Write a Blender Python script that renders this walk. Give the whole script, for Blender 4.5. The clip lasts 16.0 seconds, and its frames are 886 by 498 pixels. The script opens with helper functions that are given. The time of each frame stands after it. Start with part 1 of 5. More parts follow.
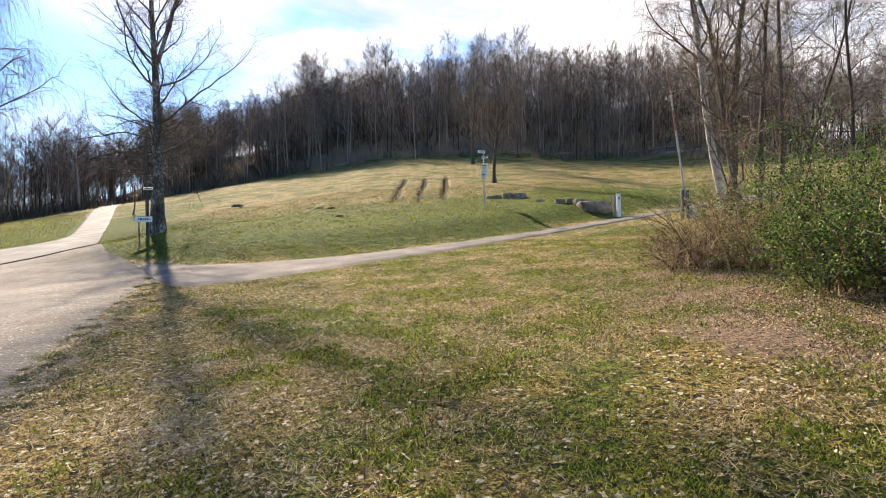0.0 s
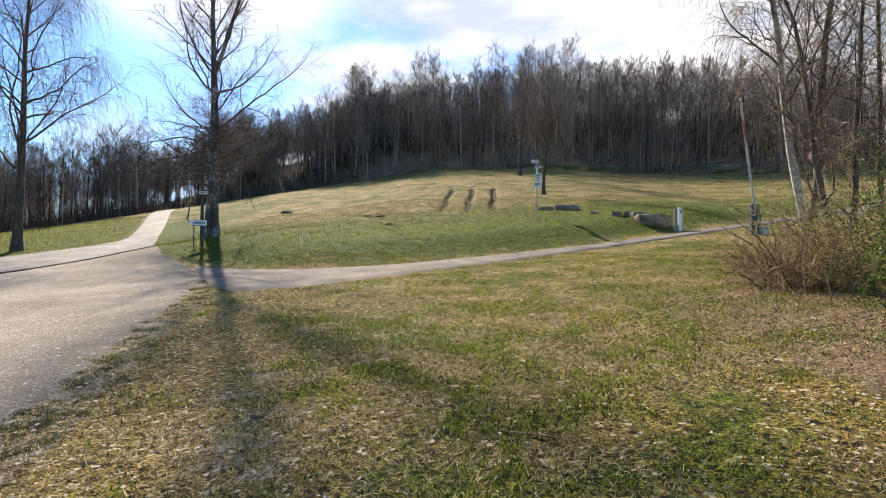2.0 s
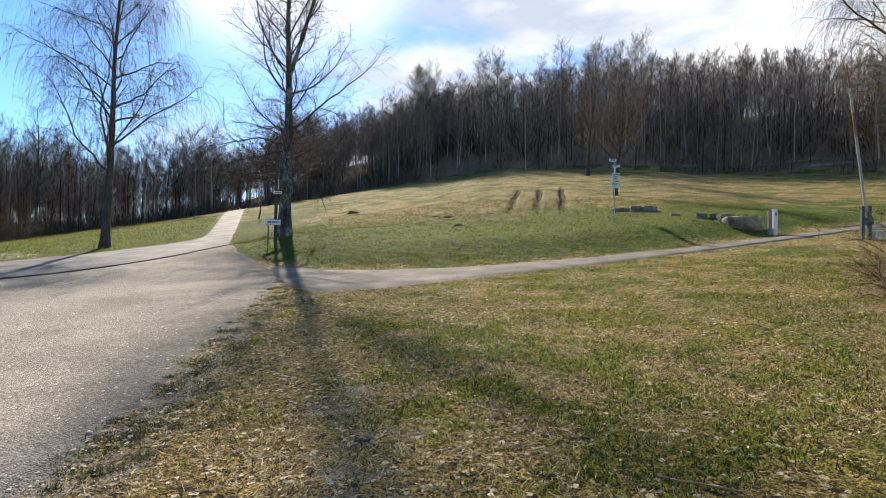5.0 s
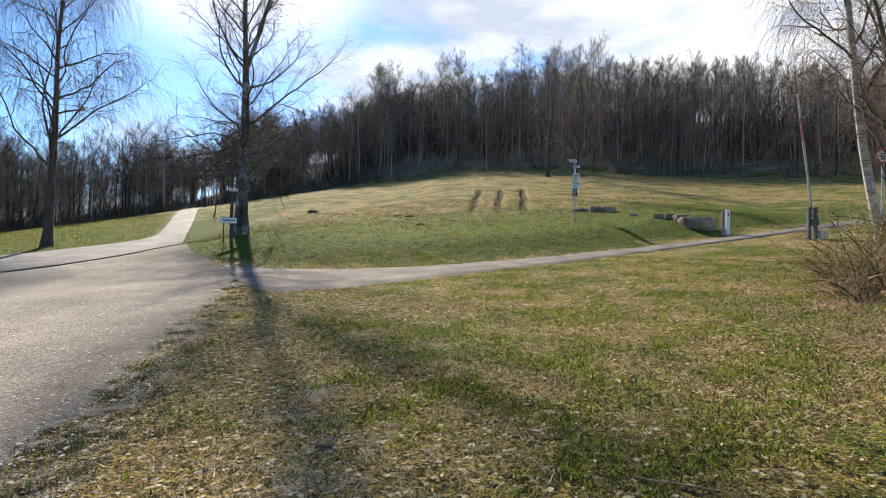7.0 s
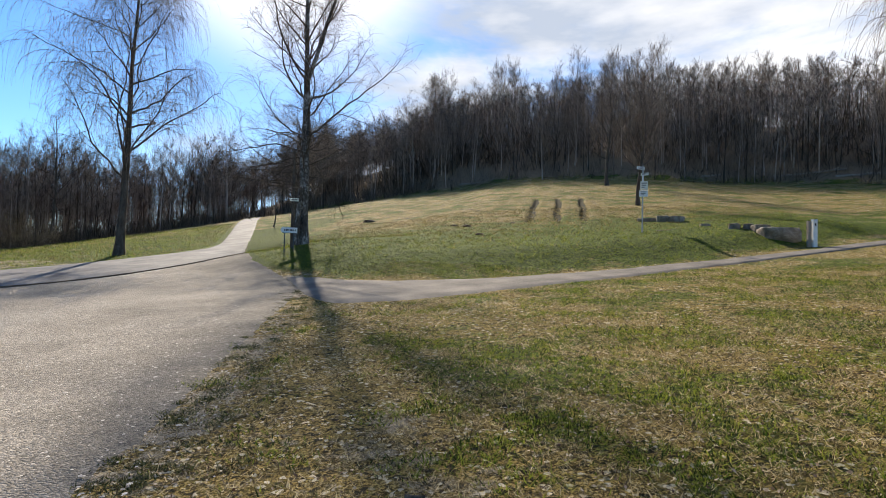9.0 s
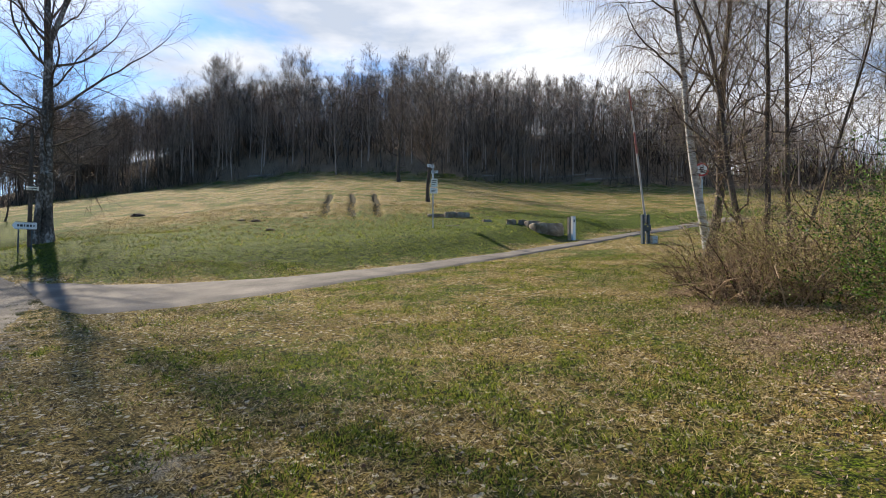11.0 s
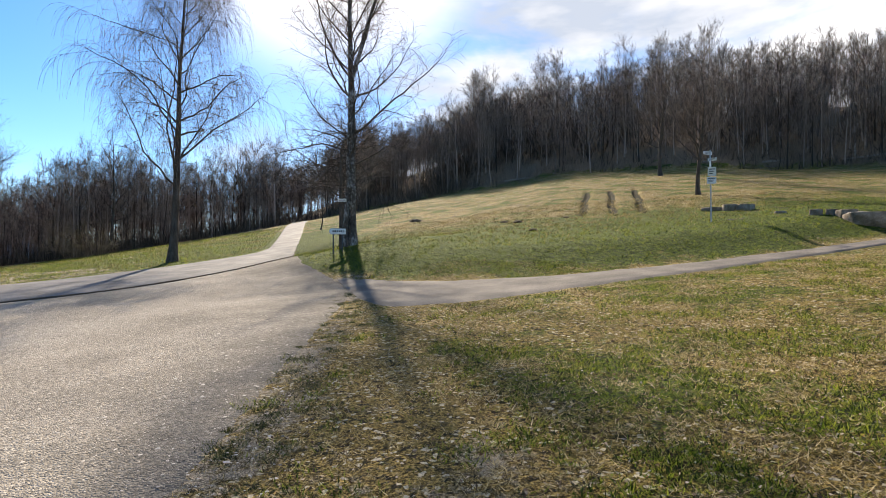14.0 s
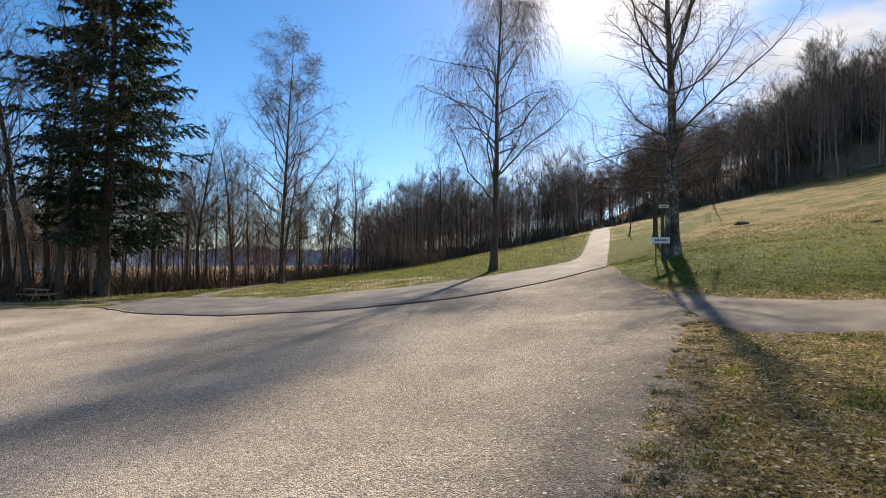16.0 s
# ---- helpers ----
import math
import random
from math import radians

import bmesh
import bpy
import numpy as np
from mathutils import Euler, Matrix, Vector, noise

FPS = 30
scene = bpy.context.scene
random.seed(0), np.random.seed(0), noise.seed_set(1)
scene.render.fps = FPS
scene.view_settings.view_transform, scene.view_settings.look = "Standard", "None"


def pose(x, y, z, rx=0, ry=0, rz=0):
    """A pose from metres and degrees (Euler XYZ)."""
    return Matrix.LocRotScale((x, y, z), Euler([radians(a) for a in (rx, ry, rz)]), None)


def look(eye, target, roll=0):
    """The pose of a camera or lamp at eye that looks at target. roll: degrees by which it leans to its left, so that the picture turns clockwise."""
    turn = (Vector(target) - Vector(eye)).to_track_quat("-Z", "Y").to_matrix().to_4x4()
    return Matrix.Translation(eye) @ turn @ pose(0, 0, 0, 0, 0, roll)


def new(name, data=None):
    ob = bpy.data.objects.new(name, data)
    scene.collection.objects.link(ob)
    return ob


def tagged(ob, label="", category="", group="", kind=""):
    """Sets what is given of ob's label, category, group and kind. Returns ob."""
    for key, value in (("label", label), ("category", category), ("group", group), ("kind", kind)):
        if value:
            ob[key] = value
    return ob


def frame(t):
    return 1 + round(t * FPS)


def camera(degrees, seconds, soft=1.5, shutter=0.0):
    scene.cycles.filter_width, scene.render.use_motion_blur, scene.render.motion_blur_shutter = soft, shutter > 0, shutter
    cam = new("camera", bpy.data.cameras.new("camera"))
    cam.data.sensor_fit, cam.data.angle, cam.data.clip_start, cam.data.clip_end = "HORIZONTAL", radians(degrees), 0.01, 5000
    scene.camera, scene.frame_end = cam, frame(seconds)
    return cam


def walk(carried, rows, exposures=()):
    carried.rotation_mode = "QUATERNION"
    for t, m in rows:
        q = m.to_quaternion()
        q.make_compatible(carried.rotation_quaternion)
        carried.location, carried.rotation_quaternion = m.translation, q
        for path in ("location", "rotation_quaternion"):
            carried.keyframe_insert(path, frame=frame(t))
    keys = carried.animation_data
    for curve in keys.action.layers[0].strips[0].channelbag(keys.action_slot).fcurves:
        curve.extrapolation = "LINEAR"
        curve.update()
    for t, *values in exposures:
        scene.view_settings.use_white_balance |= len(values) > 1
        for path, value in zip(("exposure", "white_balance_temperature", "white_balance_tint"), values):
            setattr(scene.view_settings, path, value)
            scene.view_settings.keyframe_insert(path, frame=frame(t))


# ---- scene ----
cam = camera(77.6, 16.0, soft=0.55)
# seconds, place, yaw to the left, pitch up, lean to the left
ROWS = [
    (0.0, -0.007, 0.003, 1.549, 0.38, -0.04, -1.17),
    (0.5, -0.117, 0.209, 1.529, 1.62, 0.48, -1.10),
    (1.0, -0.201, 0.436, 1.538, 2.74, 0.90, -0.65),
    (1.5, -0.292, 0.537, 1.526, 3.61, 1.13, -0.20),
    (2.0, -0.451, 0.569, 1.523, 4.60, 1.16, 0.35),
    (2.5, -0.560, 0.623, 1.521, 7.47, 1.05, 1.12),
    (3.0, -0.696, 0.832, 1.519, 12.86, 0.84, 1.43),
    (3.5, -0.806, 1.069, 1.542, 20.01, 0.80, 1.12),
    (4.0, -0.926, 1.112, 1.553, 21.25, 0.87, 1.26),
    (4.5, -1.007, 1.121, 1.558, 14.57, 1.06, 1.23),
    (7.0, -1.125, 1.319, 1.510, 6.63, 1.32, 1.18),
    (7.5, -1.209, 1.610, 1.536, 12.87, 1.56, 0.92),
    (8.0, -1.269, 1.736, 1.540, 16.62, 1.85, 0.64),
    (8.5, -1.416, 1.775, 1.560, 15.33, 1.96, 1.09),
    (9.0, -1.559, 1.852, 1.559, 11.98, 2.19, 1.64),
    (9.5, -1.602, 2.034, 1.577, 6.66, 2.18, 1.87),
    (10.0, -1.574, 2.252, 1.619, -1.17, 2.00, 1.43),
    (12.5, -1.860, 2.303, 1.614, -11.41, 2.04, -0.35),
    (13.0, -1.992, 2.353, 1.627, -3.57, 1.90, -0.42),
    (13.5, -2.054, 2.529, 1.563, 5.92, 1.97, -0.03),
    (14.0, -2.119, 2.693, 1.553, 16.53, 2.01, 0.19),
    (14.5, -2.344, 2.613, 1.577, 24.67, 2.09, 0.13),
    (15.0, -2.539, 2.480, 1.647, 30.97, 2.41, 0.40),
    (15.5, -2.850, 2.617, 1.670, 38.68, 2.37, 0.73),
    (16.0, -3.006, 2.676, 1.774, 46.77, 2.36, 0.48),
]
# seconds, stops, white balance
EXPOSURES = [(0.0, 1.42, 6950, 15), (2.0, 1.2, 6750, 12), (3.5, 1.0, 6600, 11), (7.0, 1.06, 6600, 11), (9.0, 0.86, 6550, 11), (10.0, 0.82, 6550, 11), (11.3, 0.98, 6600, 11), (12.5, 1.2, 6700, 12), (14.5, 0.92, 6850, 12), (16.0, 0.8, 7200, 14)]
walk(cam, [(t, pose(x, y, z, 90 + pitch, 0, yaw) @ pose(0, 0, 0, 0, 0, roll)) for t, x, y, z, yaw, pitch, roll in ROWS], EXPOSURES)

# ---------------------------------------------------------------- light
SUN_AZ, SUN_EL = 28.4, 34.0      # degrees to the left of +y, and above the horizon


def build_world():
    world = bpy.data.worlds.new("sky")
    scene.world = world
    world.use_nodes = True
    nt = world.node_tree
    nt.nodes.clear()
    out = nt.nodes.new("ShaderNodeOutputWorld")
    bg = nt.nodes.new("ShaderNodeBackground")
    sky = nt.nodes.new("ShaderNodeTexSky")
    sky.sky_type, sky.sun_disc = "NISHITA", False
    sky.sun_elevation, sky.sun_rotation = radians(SUN_EL), radians(-SUN_AZ)
    sky.altitude, sky.dust_density, sky.ozone_density = 600, 0.3, 4.0
    co = nt.nodes.new("ShaderNodeTexCoord")
    stretch = nt.nodes.new("ShaderNodeMapping")
    stretch.inputs["Scale"].default_value = (1.0, 1.0, 3.2)
    stretch.inputs["Rotation"].default_value = (0.0, 0.1, 0.5)
    n1 = nt.nodes.new("ShaderNodeTexNoise")
    n1.inputs["Scale"].default_value, n1.inputs["Detail"].default_value, n1.inputs["Roughness"].default_value = 1.9, 9, 0.58
    n1.inputs["Distortion"].default_value = 0.25
    # the cloud bank is thicker in the direction of the hill
    side = nt.nodes.new("ShaderNodeVectorMath")
    side.operation = "DOT_PRODUCT"
    side.inputs[1].default_value = (0.45, 0.85, 0.2)
    add = nt.nodes.new("ShaderNodeMath")
    add.operation = "MULTIPLY_ADD"
    add.inputs[1].default_value = 0.40
    ramp = nt.nodes.new("ShaderNodeMapRange")
    ramp.interpolation_type = "SMOOTHERSTEP"
    ramp.inputs["From Min"].default_value, ramp.inputs["From Max"].default_value = 0.645, 0.90
    mix = nt.nodes.new("ShaderNodeMix")
    mix.data_type = "RGBA"
    mix.inputs[7].default_value = (11.5, 11.6, 11.8, 1)
    link = nt.links.new
    link(co.outputs["Generated"], stretch.inputs["Vector"])
    link(stretch.outputs["Vector"], n1.inputs["Vector"])
    link(co.outputs["Generated"], side.inputs[0])
    link(side.outputs["Value"], add.inputs[0])
    link(n1.outputs["Fac"], add.inputs[2])
    link(add.outputs["Value"], ramp.inputs["Value"])
    link(ramp.outputs["Result"], mix.inputs[0])
    vivid = nt.nodes.new("ShaderNodeHueSaturation")
    vivid.inputs["Saturation"].default_value, vivid.inputs["Value"].default_value = 1.28, 1.30
    link(sky.outputs["Color"], vivid.inputs["Color"])
    link(vivid.outputs["Color"], mix.inputs[6])
    n2 = nt.nodes.new("ShaderNodeTexNoise")
    n2.inputs["Scale"].default_value, n2.inputs["Detail"].default_value = 4.5, 8
    body = nt.nodes.new("ShaderNodeMix")
    body.data_type = "RGBA"
    body.inputs[6].default_value, body.inputs[7].default_value = (4.4, 5.0, 6.0, 1), (7.9, 8.0, 8.2, 1)
    tone = nt.nodes.new("ShaderNodeMapRange")
    tone.inputs["From Min"].default_value, tone.inputs["From Max"].default_value = 0.38, 0.62
    link(stretch.outputs["Vector"], n2.inputs["Vector"])
    link(n2.outputs["Fac"], tone.inputs["Value"])
    link(tone.outputs["Result"], body.inputs[0])
    link(body.outputs[2], mix.inputs[7])
    # thin cloud brightens towards the sun
    sunward = nt.nodes.new("ShaderNodeVectorMath")
    sunward.operation = "DOT_PRODUCT"
    sunward.inputs[1].default_value = (-math.sin(radians(SUN_AZ)) * math.cos(radians(SUN_EL)), math.cos(radians(SUN_AZ)) * math.cos(radians(SUN_EL)), math.sin(radians(SUN_EL)))
    link(co.outputs["Generated"], sunward.inputs[0])
    glow = nt.nodes.new("ShaderNodeMapRange")
    glow.interpolation_type = "SMOOTHSTEP"
    glow.inputs["From Min"].default_value, glow.inputs["From Max"].default_value = 0.955, 1.0
    glow.inputs["To Max"].default_value = 0.9
    link(sunward.outputs["Value"], glow.inputs["Value"])
    halo = nt.nodes.new("ShaderNodeMix")
    halo.data_type = "RGBA"
    halo.inputs[7].default_value = (11.5, 11.2, 10.7, 1)
    link(glow.outputs["Result"], halo.inputs[0])
    link(mix.outputs[2], halo.inputs[6])
    link(halo.outputs[2], bg.inputs["Color"])
    bg.inputs["Strength"].default_value = 0.075
    link(bg.outputs["Background"], out.inputs["Surface"])
    lamp = bpy.data.lights.new("sun", "SUN")
    lamp.energy, lamp.angle, lamp.color = 5.0, radians(1.2), (1.0, 0.89, 0.72)
    ob = new("sun", lamp)
    a, e = radians(SUN_AZ), radians(SUN_EL)
    ob.matrix_world = look((-math.sin(a) * math.cos(e) * 100, math.cos(a) * math.cos(e) * 100, math.sin(e) * 100), (0, 0, 0))


build_world()


# ---------------------------------------------------------------- materials
def material(name, colours, scale=8.0, rough=0.85, bump=0.3, fine=60.0, island=0.0, metal=0.0, stretch=(1, 1, 1), spec=0.3):
    """Mixes of two or three colours by noise at two scales, with fine relief."""
    m = bpy.data.materials.new(name)
    m.use_nodes = True
    nt = m.node_tree
    b = nt.nodes["Principled BSDF"]
    b.inputs["Roughness"].default_value, b.inputs["Metallic"].default_value = rough, metal
    b.inputs["Specular IOR Level"].default_value = spec
    co = nt.nodes.new("ShaderNodeTexCoord")
    mp = nt.nodes.new("ShaderNodeMapping")
    mp.inputs["Scale"].default_value = stretch
    nt.links.new(co.outputs["Object"], mp.inputs["Vector"])
    n1 = nt.nodes.new("ShaderNodeTexNoise")
    n1.inputs["Scale"].default_value, n1.inputs["Detail"].default_value = scale, 6
    n2 = nt.nodes.new("ShaderNodeTexNoise")
    n2.inputs["Scale"].default_value, n2.inputs["Detail"].default_value = fine, 4
    for n in (n1, n2):
        nt.links.new(mp.outputs["Vector"], n.inputs["Vector"])
    mean = nt.nodes.new("ShaderNodeMath")
    mean.operation = "MULTIPLY_ADD"
    mean.inputs[1].default_value = 0.5
    half = nt.nodes.new("ShaderNodeMath")
    half.operation = "MULTIPLY"
    half.inputs[1].default_value = 0.5
    nt.links.new(n2.outputs["Fac"], half.inputs[0])
    nt.links.new(n1.outputs["Fac"], mean.inputs[0])
    nt.links.new(half.outputs["Value"], mean.inputs[2])
    value = mean.outputs["Value"]
    if island:
        geo = nt.nodes.new("ShaderNodeNewGeometry")
        sh = nt.nodes.new("ShaderNodeMath")
        sh.operation = "MULTIPLY_ADD"
        sh.inputs[1].default_value = island
        sub = nt.nodes.new("ShaderNodeMath")
        sub.operation = "SUBTRACT"
        sub.inputs[1].default_value = island / 2
        nt.links.new(geo.outputs["Random Per Island"], sh.inputs[0])
        nt.links.new(value, sh.inputs[2])
        nt.links.new(sh.outputs["Value"], sub.inputs[0])
        value = sub.outputs["Value"]
    ramp = nt.nodes.new("ShaderNodeValToRGB")
    ramp.color_ramp.elements[0].position, ramp.color_ramp.elements[-1].position = 0.32, 0.68
    ramp.color_ramp.elements[0].color, ramp.color_ramp.elements[-1].color = (*colours[0], 1), (*colours[-1], 1)
    for k, c in enumerate(colours[1:-1]):
        ramp.color_ramp.elements.new(0.32 + 0.36 * (k + 1) / (len(colours) - 1)).color = (*c, 1)
    nt.links.new(value, ramp.inputs["Fac"])
    nt.links.new(ramp.outputs["Color"], b.inputs["Base Color"])
    if bump:
        bp = nt.nodes.new("ShaderNodeBump")
        bp.inputs["Strength"].default_value, bp.inputs["Distance"].default_value = bump, 0.02
        nt.links.new(mean.outputs["Value"], bp.inputs["Height"])
        nt.links.new(bp.outputs["Normal"], b.inputs["Normal"])
    return m


def leaf_material(name, colours, island=0.7, glow=0.35):
    """A thin leaf or blade that lets some light through."""
    m = material(name, colours, 3.0, 0.6, 0.0, 30.0, island)
    nt = m.node_tree
    b = nt.nodes["Principled BSDF"]
    tr = nt.nodes.new("ShaderNodeBsdfTranslucent")
    mix = nt.nodes.new("ShaderNodeMixShader")
    mix.inputs[0].default_value = glow
    src = b.inputs["Base Color"].links[0].from_socket
    nt.links.new(src, tr.inputs["Color"])
    nt.links.new(b.outputs[0], mix.inputs[1])
    nt.links.new(tr.outputs[0], mix.inputs[2])
    nt.links.new(mix.outputs[0], nt.nodes["Material Output"].inputs["Surface"])
    return m


def ground_material():
    """Turf: fresh green, dry straw, leaf litter and bare stony earth, by the fields stored on the ground's corners."""
    m = bpy.data.materials.new("turf")
    m.use_nodes = True
    nt = m.node_tree
    link = nt.links.new
    b = nt.nodes["Principled BSDF"]
    b.inputs["Roughness"].default_value = 0.95
    b.inputs["Specular IOR Level"].default_value = 0.12
    co = nt.nodes.new("ShaderNodeTexCoord")

    def noisy(scale, detail=6, rough=0.6):
        n = nt.nodes.new("ShaderNodeTexNoise")
        n.inputs["Scale"].default_value, n.inputs["Detail"].default_value, n.inputs["Roughness"].default_value = scale, detail, rough
        link(co.outputs["Object"], n.inputs["Vector"])
        return n.outputs["Fac"]

    def ramp(v, lo, hi):
        r = nt.nodes.new("ShaderNodeMapRange")
        r.interpolation_type = "SMOOTHSTEP"
        r.inputs["From Min"].default_value, r.inputs["From Max"].default_value = lo, hi
        link(v, r.inputs["Value"])
        return r.outputs["Result"]

    def field(name):
        a = nt.nodes.new("ShaderNodeAttribute")
        a.attribute_name = name
        return a.outputs["Fac"]

    def math_(op, a, bb):
        n = nt.nodes.new("ShaderNodeMath")
        n.operation = op
        for k, v in enumerate((a, bb)):
            if isinstance(v, (int, float)):
                n.inputs[k].default_value = v
            else:
                link(v, n.inputs[k])
        return n.outputs["Value"]

    def mix(f, a, bb):
        n = nt.nodes.new("ShaderNodeMix")
        n.data_type = "RGBA"
        link(f, n.inputs[0])
        for k, v in ((6, a), (7, bb)):
            if isinstance(v, tuple):
                n.inputs[k].default_value = (*v, 1)
            else:
                link(v, n.inputs[k])
        return n.outputs[2]

    def cells(scale, feature="F1"):
        v = nt.nodes.new("ShaderNodeTexVoronoi")
        v.feature = feature
        v.inputs["Scale"].default_value, v.inputs["Randomness"].default_value = scale, 1.0
        link(co.outputs["Object"], v.inputs["Vector"])
        return v

    fine, mid, large, grain = noisy(45, 5, 0.7), noisy(5.5, 6), noisy(0.55, 5), noisy(140, 3)
    clump, chip, crack = noisy(14, 5, 0.65), cells(26), cells(38, "DISTANCE_TO_EDGE").outputs["Distance"]
    bits = nt.nodes.new("ShaderNodeSeparateColor")
    link(chip.outputs["Color"], bits.inputs["Color"])
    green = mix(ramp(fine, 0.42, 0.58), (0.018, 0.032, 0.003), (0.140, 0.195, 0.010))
    green = mix(ramp(mid, 0.46, 0.80), green, (0.135, 0.150, 0.014))
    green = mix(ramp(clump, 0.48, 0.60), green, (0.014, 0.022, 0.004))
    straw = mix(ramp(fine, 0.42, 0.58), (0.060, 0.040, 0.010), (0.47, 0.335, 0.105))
    straw = mix(ramp(mid, 0.48, 0.85), straw, (0.175, 0.150, 0.030))
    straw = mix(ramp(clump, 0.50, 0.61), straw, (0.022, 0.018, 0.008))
    tussock = noisy(1.8, 5, 0.7)
    straw = mix(ramp(tussock, 0.52, 0.72), straw, (0.165, 0.120, 0.036))
    green = mix(ramp(tussock, 0.54, 0.74), green, (0.042, 0.062, 0.008))
    straw = mix(ramp(bits.outputs["Red"], 0.92, 0.95), straw, (0.66, 0.58, 0.42))
    earth = mix(ramp(grain, 0.35, 0.65), (0.25, 0.21, 0.155), (0.64, 0.545, 0.415))
    earth = mix(ramp(bits.outputs["Green"], 0.2, 0.9), earth, (0.41, 0.345, 0.26))
    earth = mix(ramp(crack, 0.10, 0.02), earth, (0.15, 0.125, 0.092))
    leaves = mix(ramp(noisy(28, 4, 0.8), 0.35, 0.65), (0.09, 0.06, 0.038), (0.36, 0.25, 0.16))
    patch = math_("ADD", math_("MULTIPLY", math_("SUBTRACT", large, 0.5), 1.8), math_("MULTIPLY", math_("SUBTRACT", mid, 0.5), 0.9))
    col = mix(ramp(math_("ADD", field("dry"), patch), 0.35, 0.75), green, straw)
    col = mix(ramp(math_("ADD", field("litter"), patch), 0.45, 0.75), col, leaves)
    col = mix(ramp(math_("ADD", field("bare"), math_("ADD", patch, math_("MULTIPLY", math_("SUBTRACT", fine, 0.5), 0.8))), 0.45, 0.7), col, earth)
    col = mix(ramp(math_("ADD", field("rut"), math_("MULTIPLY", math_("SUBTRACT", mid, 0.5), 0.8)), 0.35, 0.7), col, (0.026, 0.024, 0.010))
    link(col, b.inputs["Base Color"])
    bp = nt.nodes.new("ShaderNodeBump")
    bp.inputs["Strength"].default_value, bp.inputs["Distance"].default_value = 1.0, 0.045
    link(math_("ADD", math_("ADD", fine, math_("MULTIPLY", clump, 1.4)), math_("ADD", math_("MULTIPLY", mid, 3.0), math_("MULTIPLY", tussock, 6.0))), bp.inputs["Height"])
    link(bp.outputs["Normal"], b.inputs["Normal"])
    return m


def stony(m, scale, depth):
    """Adds single stones, lighter and darker, with gaps between them, to a material."""
    nt = m.node_tree
    b = nt.nodes["Principled BSDF"]
    co = nt.nodes.new("ShaderNodeTexCoord")
    v = nt.nodes.new("ShaderNodeTexVoronoi")
    v.inputs["Scale"].default_value = scale
    tone = nt.nodes.new("ShaderNodeSeparateColor")
    shade = nt.nodes.new("ShaderNodeMapRange")
    shade.inputs["To Min"].default_value, shade.inputs["To Max"].default_value = 0.55, 1.45
    mul = nt.nodes.new("ShaderNodeVectorMath")
    mul.operation = "SCALE"
    src = b.inputs["Base Color"].links[0].from_socket
    nt.links.new(co.outputs["Object"], v.inputs["Vector"])
    nt.links.new(v.outputs["Color"], tone.inputs["Color"])
    nt.links.new(tone.outputs["Red"], shade.inputs["Value"])
    nt.links.new(src, mul.inputs[0])
    nt.links.new(shade.outputs["Result"], mul.inputs["Scale"])
    nt.links.new(mul.outputs["Vector"], b.inputs["Base Color"])
    bp = nt.nodes.new("ShaderNodeBump")
    bp.invert = True
    bp.inputs["Strength"].default_value, bp.inputs["Distance"].default_value = depth, 0.02
    nt.links.new(v.outputs["Distance"], bp.inputs["Height"])
    nt.links.new(bp.outputs["Normal"], b.inputs["Normal"])
    return m


def trodden(m):
    """Darkens a surfacing with soil trodden in from the lawn, by the field stored on it."""
    nt = m.node_tree
    b = nt.nodes["Principled BSDF"]
    a = nt.nodes.new("ShaderNodeAttribute")
    a.attribute_name = "soil"
    co = nt.nodes.new("ShaderNodeTexCoord")
    n = nt.nodes.new("ShaderNodeTexNoise")
    n.inputs["Scale"].default_value, n.inputs["Detail"].default_value, n.inputs["Roughness"].default_value = 1.1, 7, 0.7
    nt.links.new(co.outputs["Object"], n.inputs["Vector"])
    add = nt.nodes.new("ShaderNodeMath")
    nt.links.new(a.outputs["Fac"], add.inputs[0])
    nt.links.new(n.outputs["Fac"], add.inputs[1])
    r = nt.nodes.new("ShaderNodeMapRange")
    r.inputs["From Min"].default_value, r.inputs["From Max"].default_value, r.inputs["To Max"].default_value = 0.62, 1.35, 0.85
    nt.links.new(add.outputs["Value"], r.inputs["Value"])
    mix = nt.nodes.new("ShaderNodeMix")
    mix.data_type = "RGBA"
    mix.inputs[7].default_value = (0.085, 0.078, 0.068, 1)
    nt.links.new(r.outputs["Result"], mix.inputs[0])
    nt.links.new(b.inputs["Base Color"].links[0].from_socket, mix.inputs[6])
    nt.links.new(mix.outputs[2], b.inputs["Base Color"])
    return m


TURF = ground_material()
GRAVEL = trodden(stony(material("gravel", [(0.155, 0.138, 0.116), (0.305, 0.272, 0.228), (0.47, 0.415, 0.345)], 0.35, 0.95, 0.9, 22, spec=0.05), 62, 0.7))
ASPHALT = material("old_asphalt", [(0.050, 0.050, 0.054), (0.115, 0.112, 0.116), (0.225, 0.215, 0.21)], 0.8, 0.85, 0.7, 120, spec=0.22)
PATHWAY = material("path_asphalt", [(0.075, 0.066, 0.060), (0.145, 0.13, 0.116), (0.25, 0.218, 0.185)], 1.2, 0.92, 0.7, 90, spec=0.15)
BARK = material("dark_bark", [(0.035, 0.026, 0.020), (0.085, 0.066, 0.052), (0.17, 0.14, 0.115)], 6, 0.95, 0.9, 40, stretch=(1, 1, 0.25), spec=0.1)
BIRCH = material("birch_bark", [(0.06, 0.052, 0.045), (0.48, 0.455, 0.42), (0.72, 0.70, 0.66)], 6, 0.8, 0.5, 17, stretch=(0.6, 0.6, 2.2), spec=0.2)
